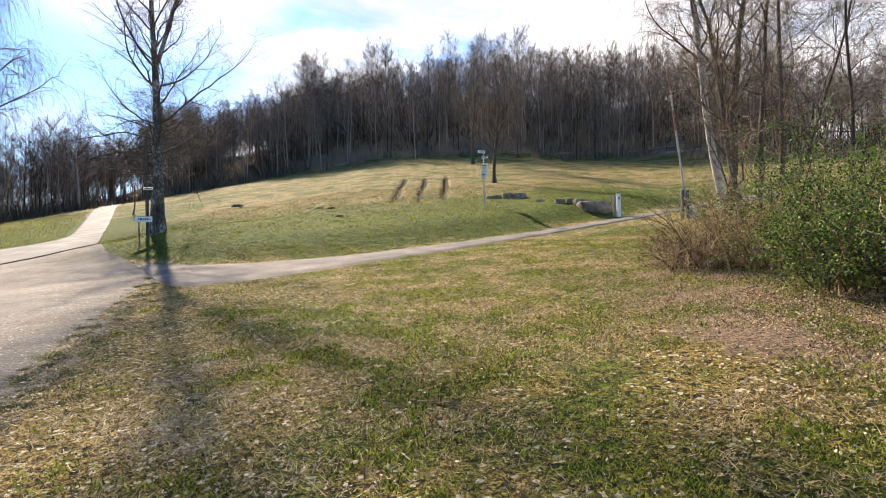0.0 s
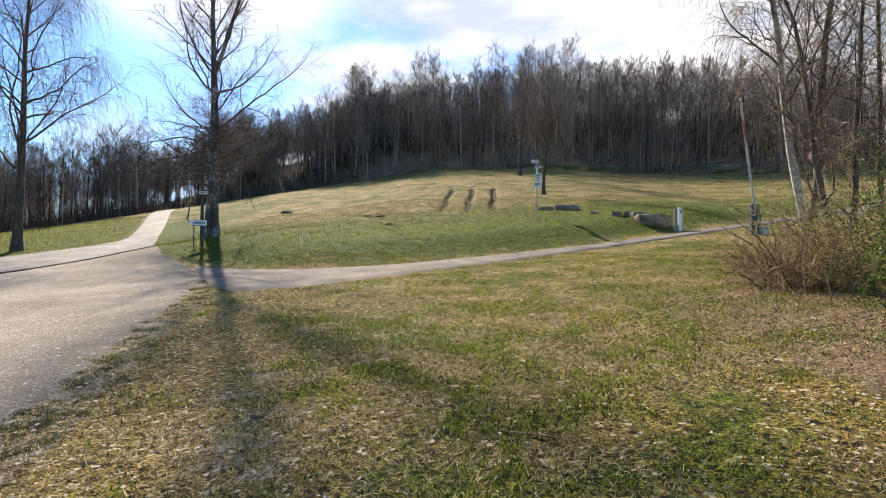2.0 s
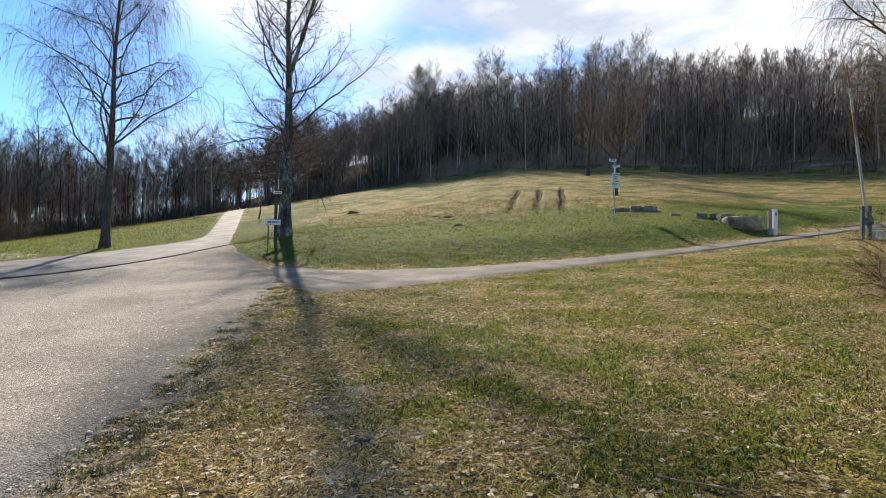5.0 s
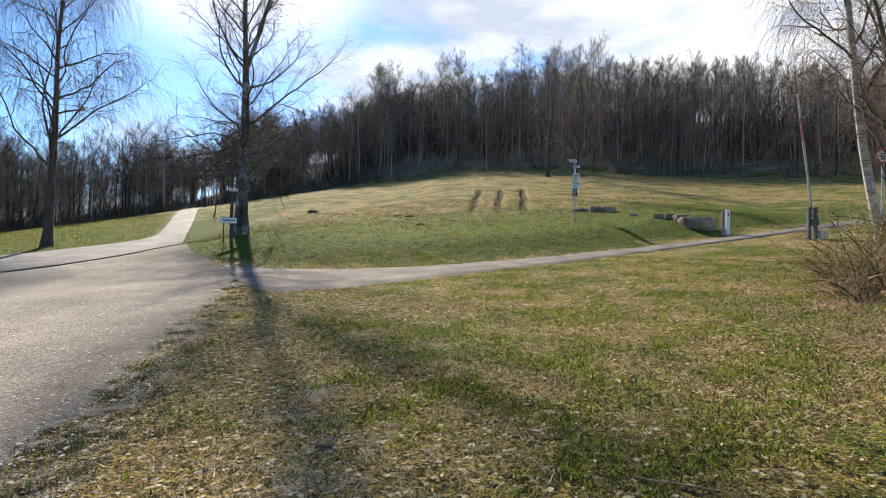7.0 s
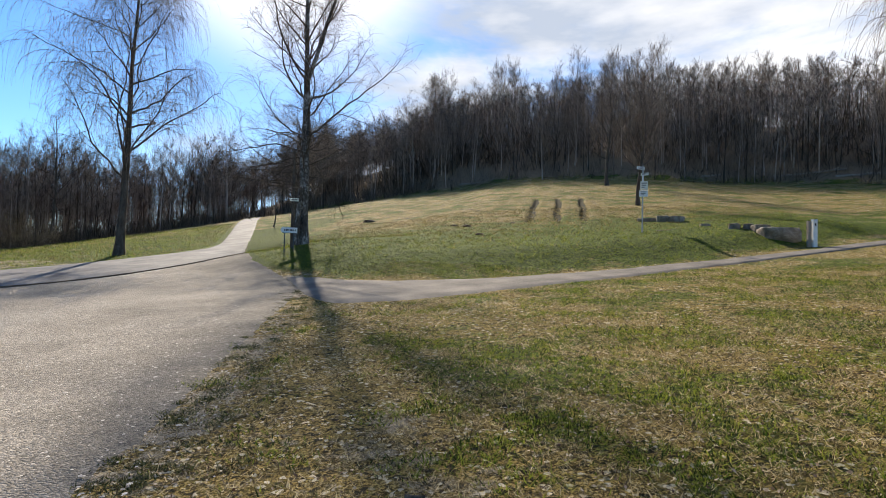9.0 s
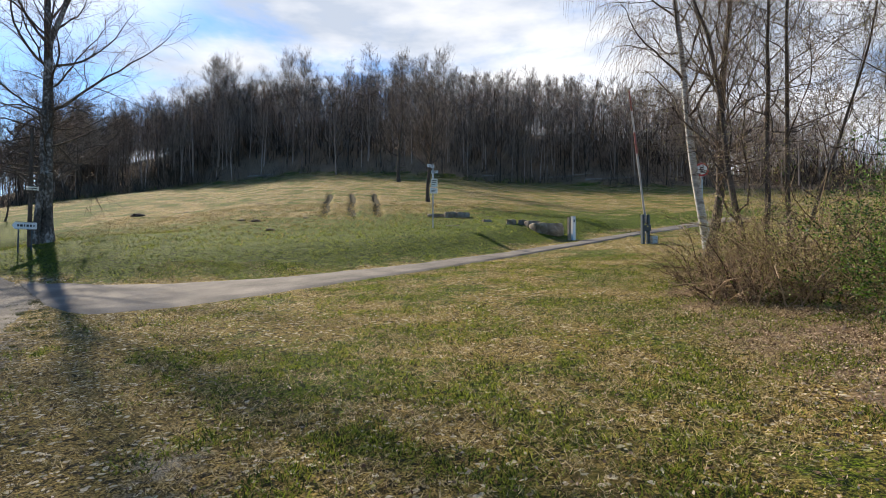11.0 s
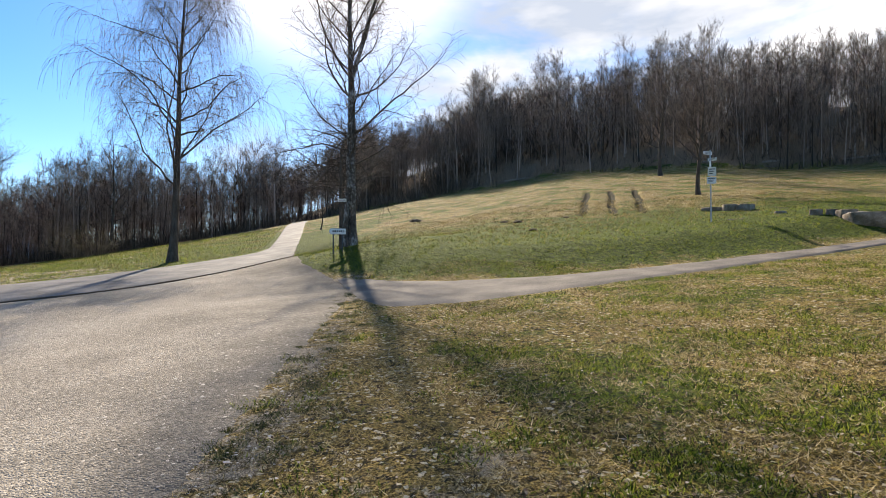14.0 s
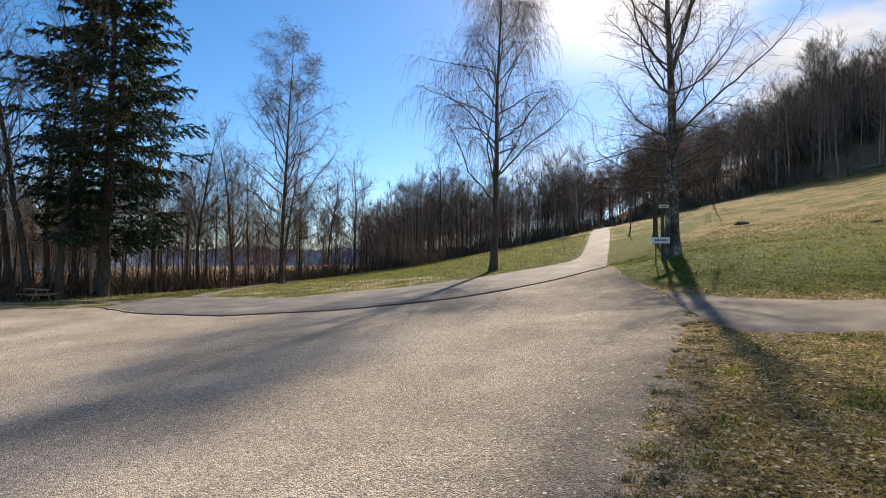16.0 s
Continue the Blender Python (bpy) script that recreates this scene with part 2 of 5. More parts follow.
TWIG = material("brown_twigs", [(0.11, 0.07, 0.048), (0.21, 0.145, 0.105), (0.34, 0.26, 0.20)], 3, 0.8, 0.0, 20, island=0.5, spec=0.2)
BRUSH = material("brown_brushwood", [(0.035, 0.025, 0.018), (0.085, 0.06, 0.043), (0.19, 0.14, 0.10)], 1.0, 0.9, 0.0, 9, island=0.9, spec=0.1)
WOODS = material("grey_woods", [(0.048, 0.035, 0.026), (0.145, 0.105, 0.080), (0.36, 0.285, 0.235)], 1.0, 0.9, 0.0, 9, island=1.1, spec=0.1)
OLD_BIRCH = material("old_birch_bark", [(0.022, 0.018, 0.015), (0.10, 0.085, 0.072), (0.46, 0.43, 0.40)], 2.2, 0.85, 0.9, 14, stretch=(1, 1, 0.6), spec=0.15)
SHRUB = material("shrub_stems", [(0.07, 0.042, 0.025), (0.19, 0.125, 0.072), (0.42, 0.30, 0.19)], 3, 0.85, 0.0, 20, island=0.6, spec=0.2)
NEEDLE = leaf_material("fir_needles", [(0.008, 0.018, 0.010), (0.020, 0.040, 0.018), (0.045, 0.075, 0.028)], 0.6, 0.15)
LEAF = leaf_material("fresh_leaves", [(0.016, 0.045, 0.006), (0.050, 0.115, 0.012), (0.15, 0.23, 0.03)], 1.2, 0.28)
BUD = leaf_material("yellow_buds", [(0.20, 0.19, 0.04), (0.34, 0.32, 0.08), (0.50, 0.45, 0.16)], 0.8, 0.4)
BLADE = leaf_material("grass_blades", [(0.018, 0.034, 0.003), (0.090, 0.148, 0.008), (0.27, 0.30, 0.036)], 1.1, 0.5)
DARK_BLADE = leaf_material("dark_grass_blades", [(0.025, 0.035, 0.010), (0.07, 0.085, 0.020), (0.17, 0.16, 0.055)], 0.9, 0.3)
HAY = leaf_material("dry_grass", [(0.09, 0.058, 0.018), (0.30, 0.215, 0.075), (0.62, 0.49, 0.25)], 1.0, 0.3)
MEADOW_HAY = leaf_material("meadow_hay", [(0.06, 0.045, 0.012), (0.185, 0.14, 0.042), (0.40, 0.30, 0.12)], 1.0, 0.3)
DEAD = leaf_material("dead_leaves", [(0.09, 0.05, 0.028), (0.28, 0.18, 0.105), (0.55, 0.43, 0.31)], 1.0, 0.2)
STONE = material("grey_limestone", [(0.085, 0.065, 0.045), (0.22, 0.18, 0.135), (0.47, 0.41, 0.34)], 4, 0.9, 0.8, 40, spec=0.15)
PEBBLE = material("light_pebbles", [(0.13, 0.118, 0.105), (0.28, 0.255, 0.225), (0.50, 0.455, 0.40)], 9, 0.9, 0.2, 60, island=0.9, spec=0.15)
STEEL = material("galvanised_steel", [(0.30, 0.31, 0.32), (0.42, 0.43, 0.44)], 6, 0.45, 0.1, 50, metal=0.7)
DARK_STEEL = material("dark_grey_steel", [(0.04, 0.055, 0.065), (0.08, 0.095, 0.105)], 6, 0.5, 0.1, 50, metal=0.3)
WHITE = material("white_paint", [(0.66, 0.66, 0.65), (0.80, 0.80, 0.79)], 5, 0.5, 0.05, 40)
CREAM = material("cream_plate", [(0.62, 0.60, 0.52), (0.76, 0.75, 0.68)], 5, 0.5, 0.05, 40)
RED = material("red_paint", [(0.42, 0.035, 0.03), (0.60, 0.06, 0.05)], 5, 0.5, 0.05, 40)
BLACK = material("black_print", [(0.02, 0.02, 0.025), (0.045, 0.045, 0.05)], 5, 0.6, 0.0, 40)
CONCRETE = material("pale_concrete", [(0.42, 0.41, 0.39), (0.60, 0.59, 0.57)], 7, 0.9, 0.4, 60)
FADED_RED = material("faded_red_paint", [(0.16, 0.07, 0.055), (0.32, 0.10, 0.085), (0.38, 0.20, 0.17)], 7, 0.7, 0.1, 40)
DULL_WHITE = material("weathered_white_paint", [(0.22, 0.19, 0.165), (0.42, 0.385, 0.35), (0.55, 0.52, 0.49)], 7, 0.7, 0.1, 40)
WOOD = material("weathered_wood", [(0.14, 0.11, 0.085), (0.27, 0.22, 0.175), (0.40, 0.34, 0.28)], 5, 0.9, 0.5, 40, stretch=(3, 3, 0.5))
SOIL = material("mole_soil", [(0.05, 0.040, 0.030), (0.12, 0.095, 0.072)], 9, 0.95, 0.8, 60, spec=0.1)


# ---------------------------------------------------------------- mesh helpers
class Shell:
    """Collects corners and faces, to become one mesh."""

    def __init__(self):
        self.v, self.f, self.n = [], {3: [], 4: []}, 0

    def add(self, verts, faces):
        verts, faces = np.asarray(verts, float).reshape(-1, 3), np.asarray(faces, int)
        if len(faces):
            self.v.append(verts)
            self.f[faces.shape[1]].append(faces + self.n)
            self.n += len(verts)
        return self

    def data(self):
        v = np.concatenate(self.v) if self.v else np.zeros((0, 3))
        return v, {k: (np.concatenate(f) if f else np.zeros((0, k), int)) for k, f in self.f.items()}

    def join(self, other, m=None, scale=1.0):
        v, fs = other
        if m is not None:
            v = v * scale @ np.array(m.to_3x3()).T + np.array(m.translation)
        n = self.n
        self.v.append(v)
        for k in (3, 4):
            if len(fs[k]):
                self.f[k].append(fs[k] + n)
        self.n += len(v)
        return self

    def mesh(self, name, mat, smooth=False):
        v, fs = self.data()
        me = bpy.data.meshes.new(name)
        loops = np.concatenate([fs[3].ravel(), fs[4].ravel()]).astype(np.int32)
        starts = np.concatenate([np.arange(len(fs[3])) * 3, len(fs[3]) * 3 + np.arange(len(fs[4])) * 4]).astype(np.int32)
        me.vertices.add(len(v))
        me.vertices.foreach_set("co", v.astype(np.float32).ravel())
        me.loops.add(len(loops))
        me.loops.foreach_set("vertex_index", loops)
        me.polygons.add(len(starts))
        me.polygons.foreach_set("loop_start", starts)
        if smooth:
            me.polygons.foreach_set("use_smooth", np.ones(len(starts), bool))
        me.update(calc_edges=True)
        me.validate()
        me.materials.append(mat)
        return me


def part(name, source, mat, parent=None, label="", m=None, smooth=False):
    """One mesh object, under a thing or a part."""
    if isinstance(source, Shell):
        me = source.mesh(name, mat, smooth)
    elif isinstance(source, bpy.types.Mesh):
        me = source
    else:
        me = bpy.data.meshes.new(name)
        source.to_mesh(me)
        source.free()
        me.materials.append(mat)
        if smooth:
            for p in me.polygons:
                p.use_smooth = True
    ob = new(name, me)
    ob.parent = parent
    if m is not None:
        ob.matrix_basis = m
    return tagged(ob, label=label)


def thing(name, m, label, category, group="", kind=""):
    ob = new(name)
    ob.matrix_basis = m
    return tagged(ob, label, category, group, kind)


def tubes(shell, P, R, sides=4):
    """Tapered tubes along M lines of n points."""
    M, n = P.shape[:2]
    if not M:
        return shell
    T = np.gradient(P, axis=1)
    T /= np.linalg.norm(T, axis=2, keepdims=True) + 1e-9
    ref = np.where(np.abs(T[..., 2:3]) > 0.9, np.array([1.0, 0, 0]), np.array([0, 0, 1.0]))
    U = np.cross(T, ref)
    U /= np.linalg.norm(U, axis=2, keepdims=True) + 1e-9
    W = np.cross(T, U)
    a = np.arange(sides) * 2 * np.pi / sides
    V = P[:, :, None] + R[:, :, None, None] * (U[:, :, None] * np.cos(a)[:, None] + W[:, :, None] * np.sin(a)[:, None])
    i, k, s = np.meshgrid(np.arange(M), np.arange(n - 1), np.arange(sides), indexing="ij")
    b, t, s2 = (i * n + k) * sides, (i * n + k + 1) * sides, (s + 1) % sides
    return shell.add(V.reshape(-1, 3), np.stack([b + s, b + s2, t + s2, t + s], -1).reshape(-1, 4))


def grow(rng, start, way, length, n, wander=0.15, up=0.0, late=0.0):
    """M lines of n points that start somewhere, wander, and bend up or down."""
    M = len(start)
    P = np.zeros((M, n, 3))
    P[:, 0] = start
    d = way.copy()
    for k in range(1, n):
        d = d + rng.normal(0, wander, (M, 3))
        d[:, 2] += up + late * k / n
        d /= np.linalg.norm(d, axis=1, keepdims=True) + 1e-9
        P[:, k] = P[:, k - 1] + d * (np.asarray(length) / (n - 1)).reshape(-1, 1)
    return P


def shoots(rng, P, R, count, t0, t1, angle, spread=0.25):
    """Starting points, ways, places along the parent and radii for count children on each line of P."""
    M, n = P.shape[:2]
    t = (np.arange(count) + rng.random((M, count))) / count * (t1 - t0) + t0
    i = np.repeat(np.arange(M), count)
    t = t.ravel()
    k = np.minimum((t * (n - 1)).astype(int), n - 2)
    u = (t * (n - 1) - k)[:, None]
    start = P[i, k] * (1 - u) + P[i, k + 1] * u
    T = P[i, k + 1] - P[i, k]
    T /= np.linalg.norm(T, axis=1, keepdims=True) + 1e-9
    ref = np.where(np.abs(T[:, 2:3]) > 0.9, np.array([1.0, 0, 0]), np.array([0, 0, 1.0]))
    U = np.cross(T, ref)
    U /= np.linalg.norm(U, axis=1, keepdims=True) + 1e-9
    W = np.cross(T, U)
    az = np.tile(np.arange(count) * 2.4, M) + rng.random(len(t)) * 1.3 + i * 1.7
    a = np.radians(angle) + rng.normal(0, spread, len(t))
    way = T * np.cos(a)[:, None] + (U * np.cos(az)[:, None] + W * np.sin(az)[:, None]) * np.sin(a)[:, None]
    rad = R[i, k] * (1 - u[:, 0]) + R[i, k + 1] * u[:, 0]
    return start, way, t, rad


def taper(r0, n, tip=0.25, power=1.0):
    s = np.linspace(0, 1, n) ** power
    return np.asarray(r0).reshape(-1, 1) * (1 - s * (1 - tip))


# ---------------------------------------------------------------- the lie of the land
SLOPE = [-0.124, 4.512, 2.672, 3.101, 9.508, 10.904, 2.709, 0.446, -7.914, 3.584, 2.891, 4.000, -5.676, -3.550, -2.479, -0.034, 6.110, 5.108, -0.859, 0.525, 0.629]
FOOT = np.array([(-30, 26.0), (-9.4, 17.8), (-6.3, 17.2), (-3.2, 17.8), (0, 19.5), (3.6, 21.5), (7.5, 25.0), (12, 28.5), (40, 40)])   # foot of the meadow bank
HILL = np.array([(-45, 0), (-36, 1.5), (-30, 6.0), (-26, 10.5), (-22, 14.0), (-17, 15.8), (-12, 15.6), (-7, 15.0), (-3, 14.4), (1, 15.8), (5, 17.0), (10, 17.2), (16, 16.6), (21, 14.7), (25.5, 11.5), (29.5, 7.9), (33.5, 3.0), (39, 0.4), (45, 0)])   # rise of the wooded hill by bearing
WOOD_EDGE = np.array([(-40, -40), (-42, -8), (-45, 4), (-49, 13), (-54, 22), (-60, 33), (-58, 44), (-52, 54), (-50, 66), (-44, 80), (-34, 84), (-20, 80), (0, 76), (20, 70), (40, 58), (60, 40), (78, 12), (84, -40)])


def smooth01(v):
    v = np.clip(v, 0, 1)
    return v * v * (3 - 2 * v)


def polyline_distance(x, y, line):
    """The distance to a line of points, positive on its left, and the share along it."""
    best, sign = np.full(np.shape(x), 1e9), np.ones(np.shape(x))
    for (ax, ay), (bx, by) in zip(line[:-1], line[1:]):
        dx, dy = bx - ax, by - ay
        u = np.clip(((x - ax) * dx + (y - ay) * dy) / (dx * dx + dy * dy), 0, 1)
        d = np.hypot(x - ax - u * dx, y - ay - u * dy)
        side = np.sign(dx * (y - ay) - dy * (x - ax))
        sign = np.where(d < best, side, sign)
        best = np.minimum(d, best)
    return best * sign


def ground_z(x, y):
    x, y = np.asarray(x, float), np.asarray(y, float)
    X, Y = x / np.sqrt(1 + (x / 50) ** 2) / 50, y / np.sqrt(1 + (y / 60) ** 2) / 60
    z, k = 0, 0
    for i in range(5):
        for j in range(6):
            if i + j <= 5:
                z = z + SLOPE[k] * X ** i * Y ** j
                k += 1
    bank = smooth01((y - np.interp(x, FOOT[:, 0], FOOT[:, 1]) + 0.2) / 3.5) * np.clip((x + 14) / 6, 0, 1) * np.clip((16 - x) / 8, 0, 1)
    z = z + SLOPE[k] * bank
    z = z + 0.5 * np.exp(-((x + 12.0) ** 2 + (y - 24.0) ** 2) / 14.0)
    # the wooded hill behind the meadow
    deep = np.maximum(polyline_distance(x, y, WOOD_EDGE), 0)
    az = np.degrees(np.arctan2(x + 1, y - 1))
    rise = np.interp(az, HILL[:, 0], HILL[:, 1]) * (y > -60)
    z = z + rise * 0.64 * (1 - np.exp(-deep / 20.0)) - 2.0 * smooth01(deep / 60) * (1 - np.clip(rise / 8, 0, 1))
    return z


def on_ground(x, y, turn=0.0, sink=0.0, tilt=(0, 0)):
    return pose(x, y, float(ground_z(x, y)) - sink, tilt[0], tilt[1], turn)


# outlines on the plan
GRAVEL_RIGHT = np.array([(-2.3, -16), (-3.0, -4), (-3.5, 2), (-4.05, 4.5), (-4.5, 5.8), (-5.1, 7.3), (-6.15, 10), (-7.0, 12.4), (-7.4, 13.6), (-8.4, 15.9), (-10.05, 18.05), (-12.95, 20.9), (-15.4, 24.5)])
GRAVEL_LEFT = np.array([(-44, -16), (-43, -4), (-38.5, 5.5), (-35, 8.5), (-33.3, 9.5), (-28.4, 9.3), (-23, 10.7), (-19.6, 13.3), (-18, 15.2), (-17, 17.6), (-16.3, 20.8), (-16.05, 22.5), (-15.9, 24.8)])
LANE_RIGHT = np.array([(-34, 8.9), (-28.4, 9.1), (-23, 10.5), (-19.6, 13.1), (-17.3, 16.4), (-16, 21.7), (-15.7, 24.6), (-19, 30.3), (-25.9, 42.6), (-33.2, 55.3), (-42, 71), (-51, 86)])
LANE_LEFT = np.array([(-38.5, 13.2), (-36, 15.1), (-28.3, 15.6), (-25, 20), (-22.9, 24.3), (-21.7, 27.7), (-21.3, 29.9), (-22.3, 32.6), (-27.7, 41.8), (-35.3, 54.6), (-44.4, 70.1), (-53.4, 85.1)])
PATH_NEAR = np.array([(-7.7, 14.5), (-6.7, 13.4), (-6.1, 13.1), (-4.9, 13.55), (-3.8, 14.4), (-1.8, 16.1), (0.6, 17.8), (3.55, 20.1), (6.5, 22.3), (9, 24.2), (12.5, 26.6), (22, 32)])
PATH_FAR = np.array([(-10.2, 18.2), (-9, 17.95), (-7.5, 17.5), (-6.1, 17.25), (-3.6, 17.55), (-1.95, 18.35), (-0.2, 19.05), (1.75, 20.25), (3.9, 21.55), (7.2, 23.9), (8.6, 25.0), (21, 33.5)])


def resample(line, n):
    s = np.r_[0, np.cumsum(np.hypot(*np.diff(line, axis=0).T))]
    u = np.linspace(0, s[-1], n)
    return np.stack([np.interp(u, s, line[:, 0]), np.interp(u, s, line[:, 1])], 1)


def sheet(name, a, b, nu, nv, lift, mat, label, category, ragged=0.1, seed=1):
    """A strip of surfacing between two edges, laid on the ground, its rim turned down into the turf."""
    rng = np.random.default_rng(seed)
    A, B = resample(a, nu), resample(b, nu)
    across = B - A
    width = np.hypot(*across.T)[:, None]
    def wob():
        w = rng.normal(0, 1, nu)
        return (np.convolve(w, np.ones(5) / 5, "same") * 0.8 + rng.normal(0, 0.35, nu))[:, None] * ragged / width
    A, B = A + across * wob(), B + across * wob()
    v = np.linspace(0, 1, nv)
    XY = A[:, None] * (1 - v[None, :, None]) + B[:, None] * v[None, :, None]
    Z = ground_z(XY[..., 0], XY[..., 1]) + lift
    Z[:, 0] -= lift + 0.03
    Z[:, -1] -= lift + 0.03
    Z[0] -= 0.02
    V = np.concatenate([XY, Z[..., None]], 2)
    i, j = np.meshgrid(np.arange(nu - 1), np.arange(nv - 1), indexing="ij")
    q = i * nv + j
    sh = Shell().add(V, np.stack([q, q + nv, q + nv + 1, q + 1], -1).reshape(-1, 4)[:, ::-1])
    me = sh.mesh(name, mat, True)
    me.flip_normals() if me.polygons[len(me.polygons) // 2].normal.z < 0 else None
    return tagged(new(name, me), label, category, kind="structure")


def build_ground():
    cx, cy = -1.5, 3.0
    r = np.r_[0.25, 0.25 * np.cumprod(np.full(250, 1.035))]
    r = r[r < 800]
    th = np.radians(np.r_[np.arange(40, 84, 0.36), np.arange(84, 98, 0.12), np.arange(98, 150, 0.36), np.arange(150, 400, 1.0)])
    R, T = np.meshgrid(r, th, indexing="ij")
    X, Y = cx + R * np.cos(T), cy + R * np.sin(T)
    Z = ground_z(X, Y)
    rough = np.array([noise.noise((x * 1.6, y * 1.6, 0)) * 0.022 + noise.noise((x * 0.5, y * 0.5, 3)) * 0.045 for x, y in zip(X.ravel(), Y.ravel())]).reshape(X.shape)
    off_road = smooth01((-polyline_distance(X, Y, GRAVEL_RIGHT) - 0.1) / 0.8)
    middle = (resample(PATH_NEAR, 60) + resample(PATH_FAR, 60)) / 2
    off_path = smooth01((np.abs(polyline_distance(X, Y, middle)) - 1.7) / 0.8)
    Z = Z + rough * np.clip((r[:, None] - 0.5) / 3, 0, 1) * off_road * off_path
    # tractor ruts on the meadow slope
    along = smooth01((Y - 33) / 3) * (1 - smooth01((Y - 48) / 4))
    for off in (-1.3, 0.3, 1.9):
        line = -2.1 + off * (1 + (Y - 33) * 0.01) + 0.07 * np.sin(Y * 0.7 + off * 5)
        Z = Z - 0.30 * along * np.exp(-((X - line) / 0.22) ** 2) + 0.05 * along * np.exp(-((X - line - 0.5) / 0.25) ** 2)
    n, mm = X.shape
    i, j = np.meshgrid(np.arange(n - 1), np.arange(mm), indexing="ij")
    j2 = (j + 1) % mm
    sh = Shell().add(np.stack([X, Y, Z], -1), np.stack([i * mm + j, (i + 1) * mm + j, (i + 1) * mm + j2, i * mm + j2], -1).reshape(-1, 4))
    hub = n * mm
    sh.add([[cx, cy, float(ground_z(cx, cy))]], np.zeros((0, 3), int))
    v, f = sh.data()
    sh = Shell()
    sh.add(np.r_[v, [[cx, cy, float(ground_z(cx, cy))]]], f[4])
    sh.f[3].append(np.stack([np.full(mm, hub), np.arange(mm), (np.arange(mm) + 1) % mm], -1))
    me = sh.mesh("ground", TURF, True)
    co = np.zeros(len(me.vertices) * 3, np.float32)
    me.vertices.foreach_get("co", co)
    x, y = co[0::3], co[1::3]
    past = y - np.interp(x, FOOT[:, 0], FOOT[:, 1])
    in_meadow = smooth01(past / 1.5)
    deep = polyline_distance(x, y, WOOD_EDGE)
    edge = -polyline_distance(x, y, GRAVEL_RIGHT)
    dry = in_meadow * (0.08 + 0.55 * smooth01((past - 9.5 + 0.42 * np.maximum(x, 0) + 0.08 * np.minimum(x, 0) + 3.0) / 13)) + (1 - in_meadow) * (0.61 + 0.32 * smooth01(1 - edge / 3.2) * (y > 0))
    left = smooth01((-18 - x) / 3) * smooth01((60 - y) / 6)
    dry = dry * (1 - left) + left * (0.08 + 0.40 * smooth01((np.hypot(x + 26, y - 27) - 10) / 12))
    brush = np.exp(-(((x - 6.0) / 3.5) ** 2 + ((y - 7.2) / 6.2) ** 2))
    litter = 1.1 * smooth01((deep + 1.0) / 3) + 1.0 * smooth01((brush - 0.18) / 0.5)
    bare = 0.22 * smooth01(1 - edge / 0.7) + 0.32 * smooth01(1 - edge / 3.8) + 0.24 * np.exp(-((x + 1.2) ** 2 + (y - 5.2) ** 2) / 6.0)
    bare = bare * (1 - in_meadow) * (1 - smooth01((x - 4) / 3))
    rut = 0 * x
    for off in (-1.3, 0.3, 1.9):
        line = -2.1 + off * (1 + (y - 33) * 0.01) + 0.07 * np.sin(y * 0.7 + off * 5)
        rut = rut + 1.35 * smooth01((y - 33) / 3) * (1 - smooth01((y - 48) / 4)) * np.exp(-((x - line) / 0.24) ** 2) * (0.95 + 0.2 * np.sin(y * 2.3 + off * 3))
    for xa, ya, xb, yb in ((8.5, 33.5, 13.5, 30.5), (-9.5, 45, -7.2, 41.5), (2.6, 34.5, 6.0, 31.8), (-13, 44, -15, 40)):
        rut = rut + 0.75 * np.exp(-(polyline_distance(x, y, [(xa, ya), (xb, yb)]) / 0.3) ** 2)
    for name, value in (("dry", dry), ("litter", litter), ("bare", bare), ("rut", rut)):
        me.attributes.new(name, "FLOAT", "POINT").data.foreach_set("value", value.astype(np.float32))
    tagged(new("ground", me), "grassy slope, green below and straw-dry above, rising to the woods", "ground", kind="structure")


build_ground()
road = sheet("road", GRAVEL_RIGHT, GRAVEL_LEFT, 260, 50, 0.02, GRAVEL, "pale compacted gravel forecourt beside the lawn", "road", 0.08, 3)
road_at = np.array([v.co[:2] for v in road.data.vertices])
road.data.attributes.new("soil", "FLOAT", "POINT").data.foreach_set("value", (0.62 * np.exp(-np.abs(polyline_distance(road_at[:, 0], road_at[:, 1], GRAVEL_RIGHT)) / 2.4)).astype(np.float32))
sheet("road_lane", LANE_RIGHT, LANE_LEFT, 130, 14, 0.05, ASPHALT, "patched grey asphalt lane climbing past the birches", "road", 0.10, 4)
sheet("trim", LANE_RIGHT[:8] + np.array((0.02, -0.05)), LANE_RIGHT[:8] + np.array((-0.06, 0.06)), 160, 4, 0.058, SOIL, "dark seam of soil and dead leaves along the asphalt lane", "seam", 0.14, 9)
sheet("pavement", PATH_NEAR, PATH_FAR, 90, 12, 0.04, PATHWAY, "narrow worn asphalt path below the meadow", "footpath", 0.10, 5)
sheet("pavement_side", np.array([(-36, 15.0), (-42, 19.0), (-50, 25.0), (-60, 34)]), np.array([(-38.5, 14.2), (-43.5, 18.0), (-51.2, 24.0), (-61.4, 33)]), 30, 5, 0.05, PATHWAY, "pale side path behind the lawn", "footpath", 0.08, 6)


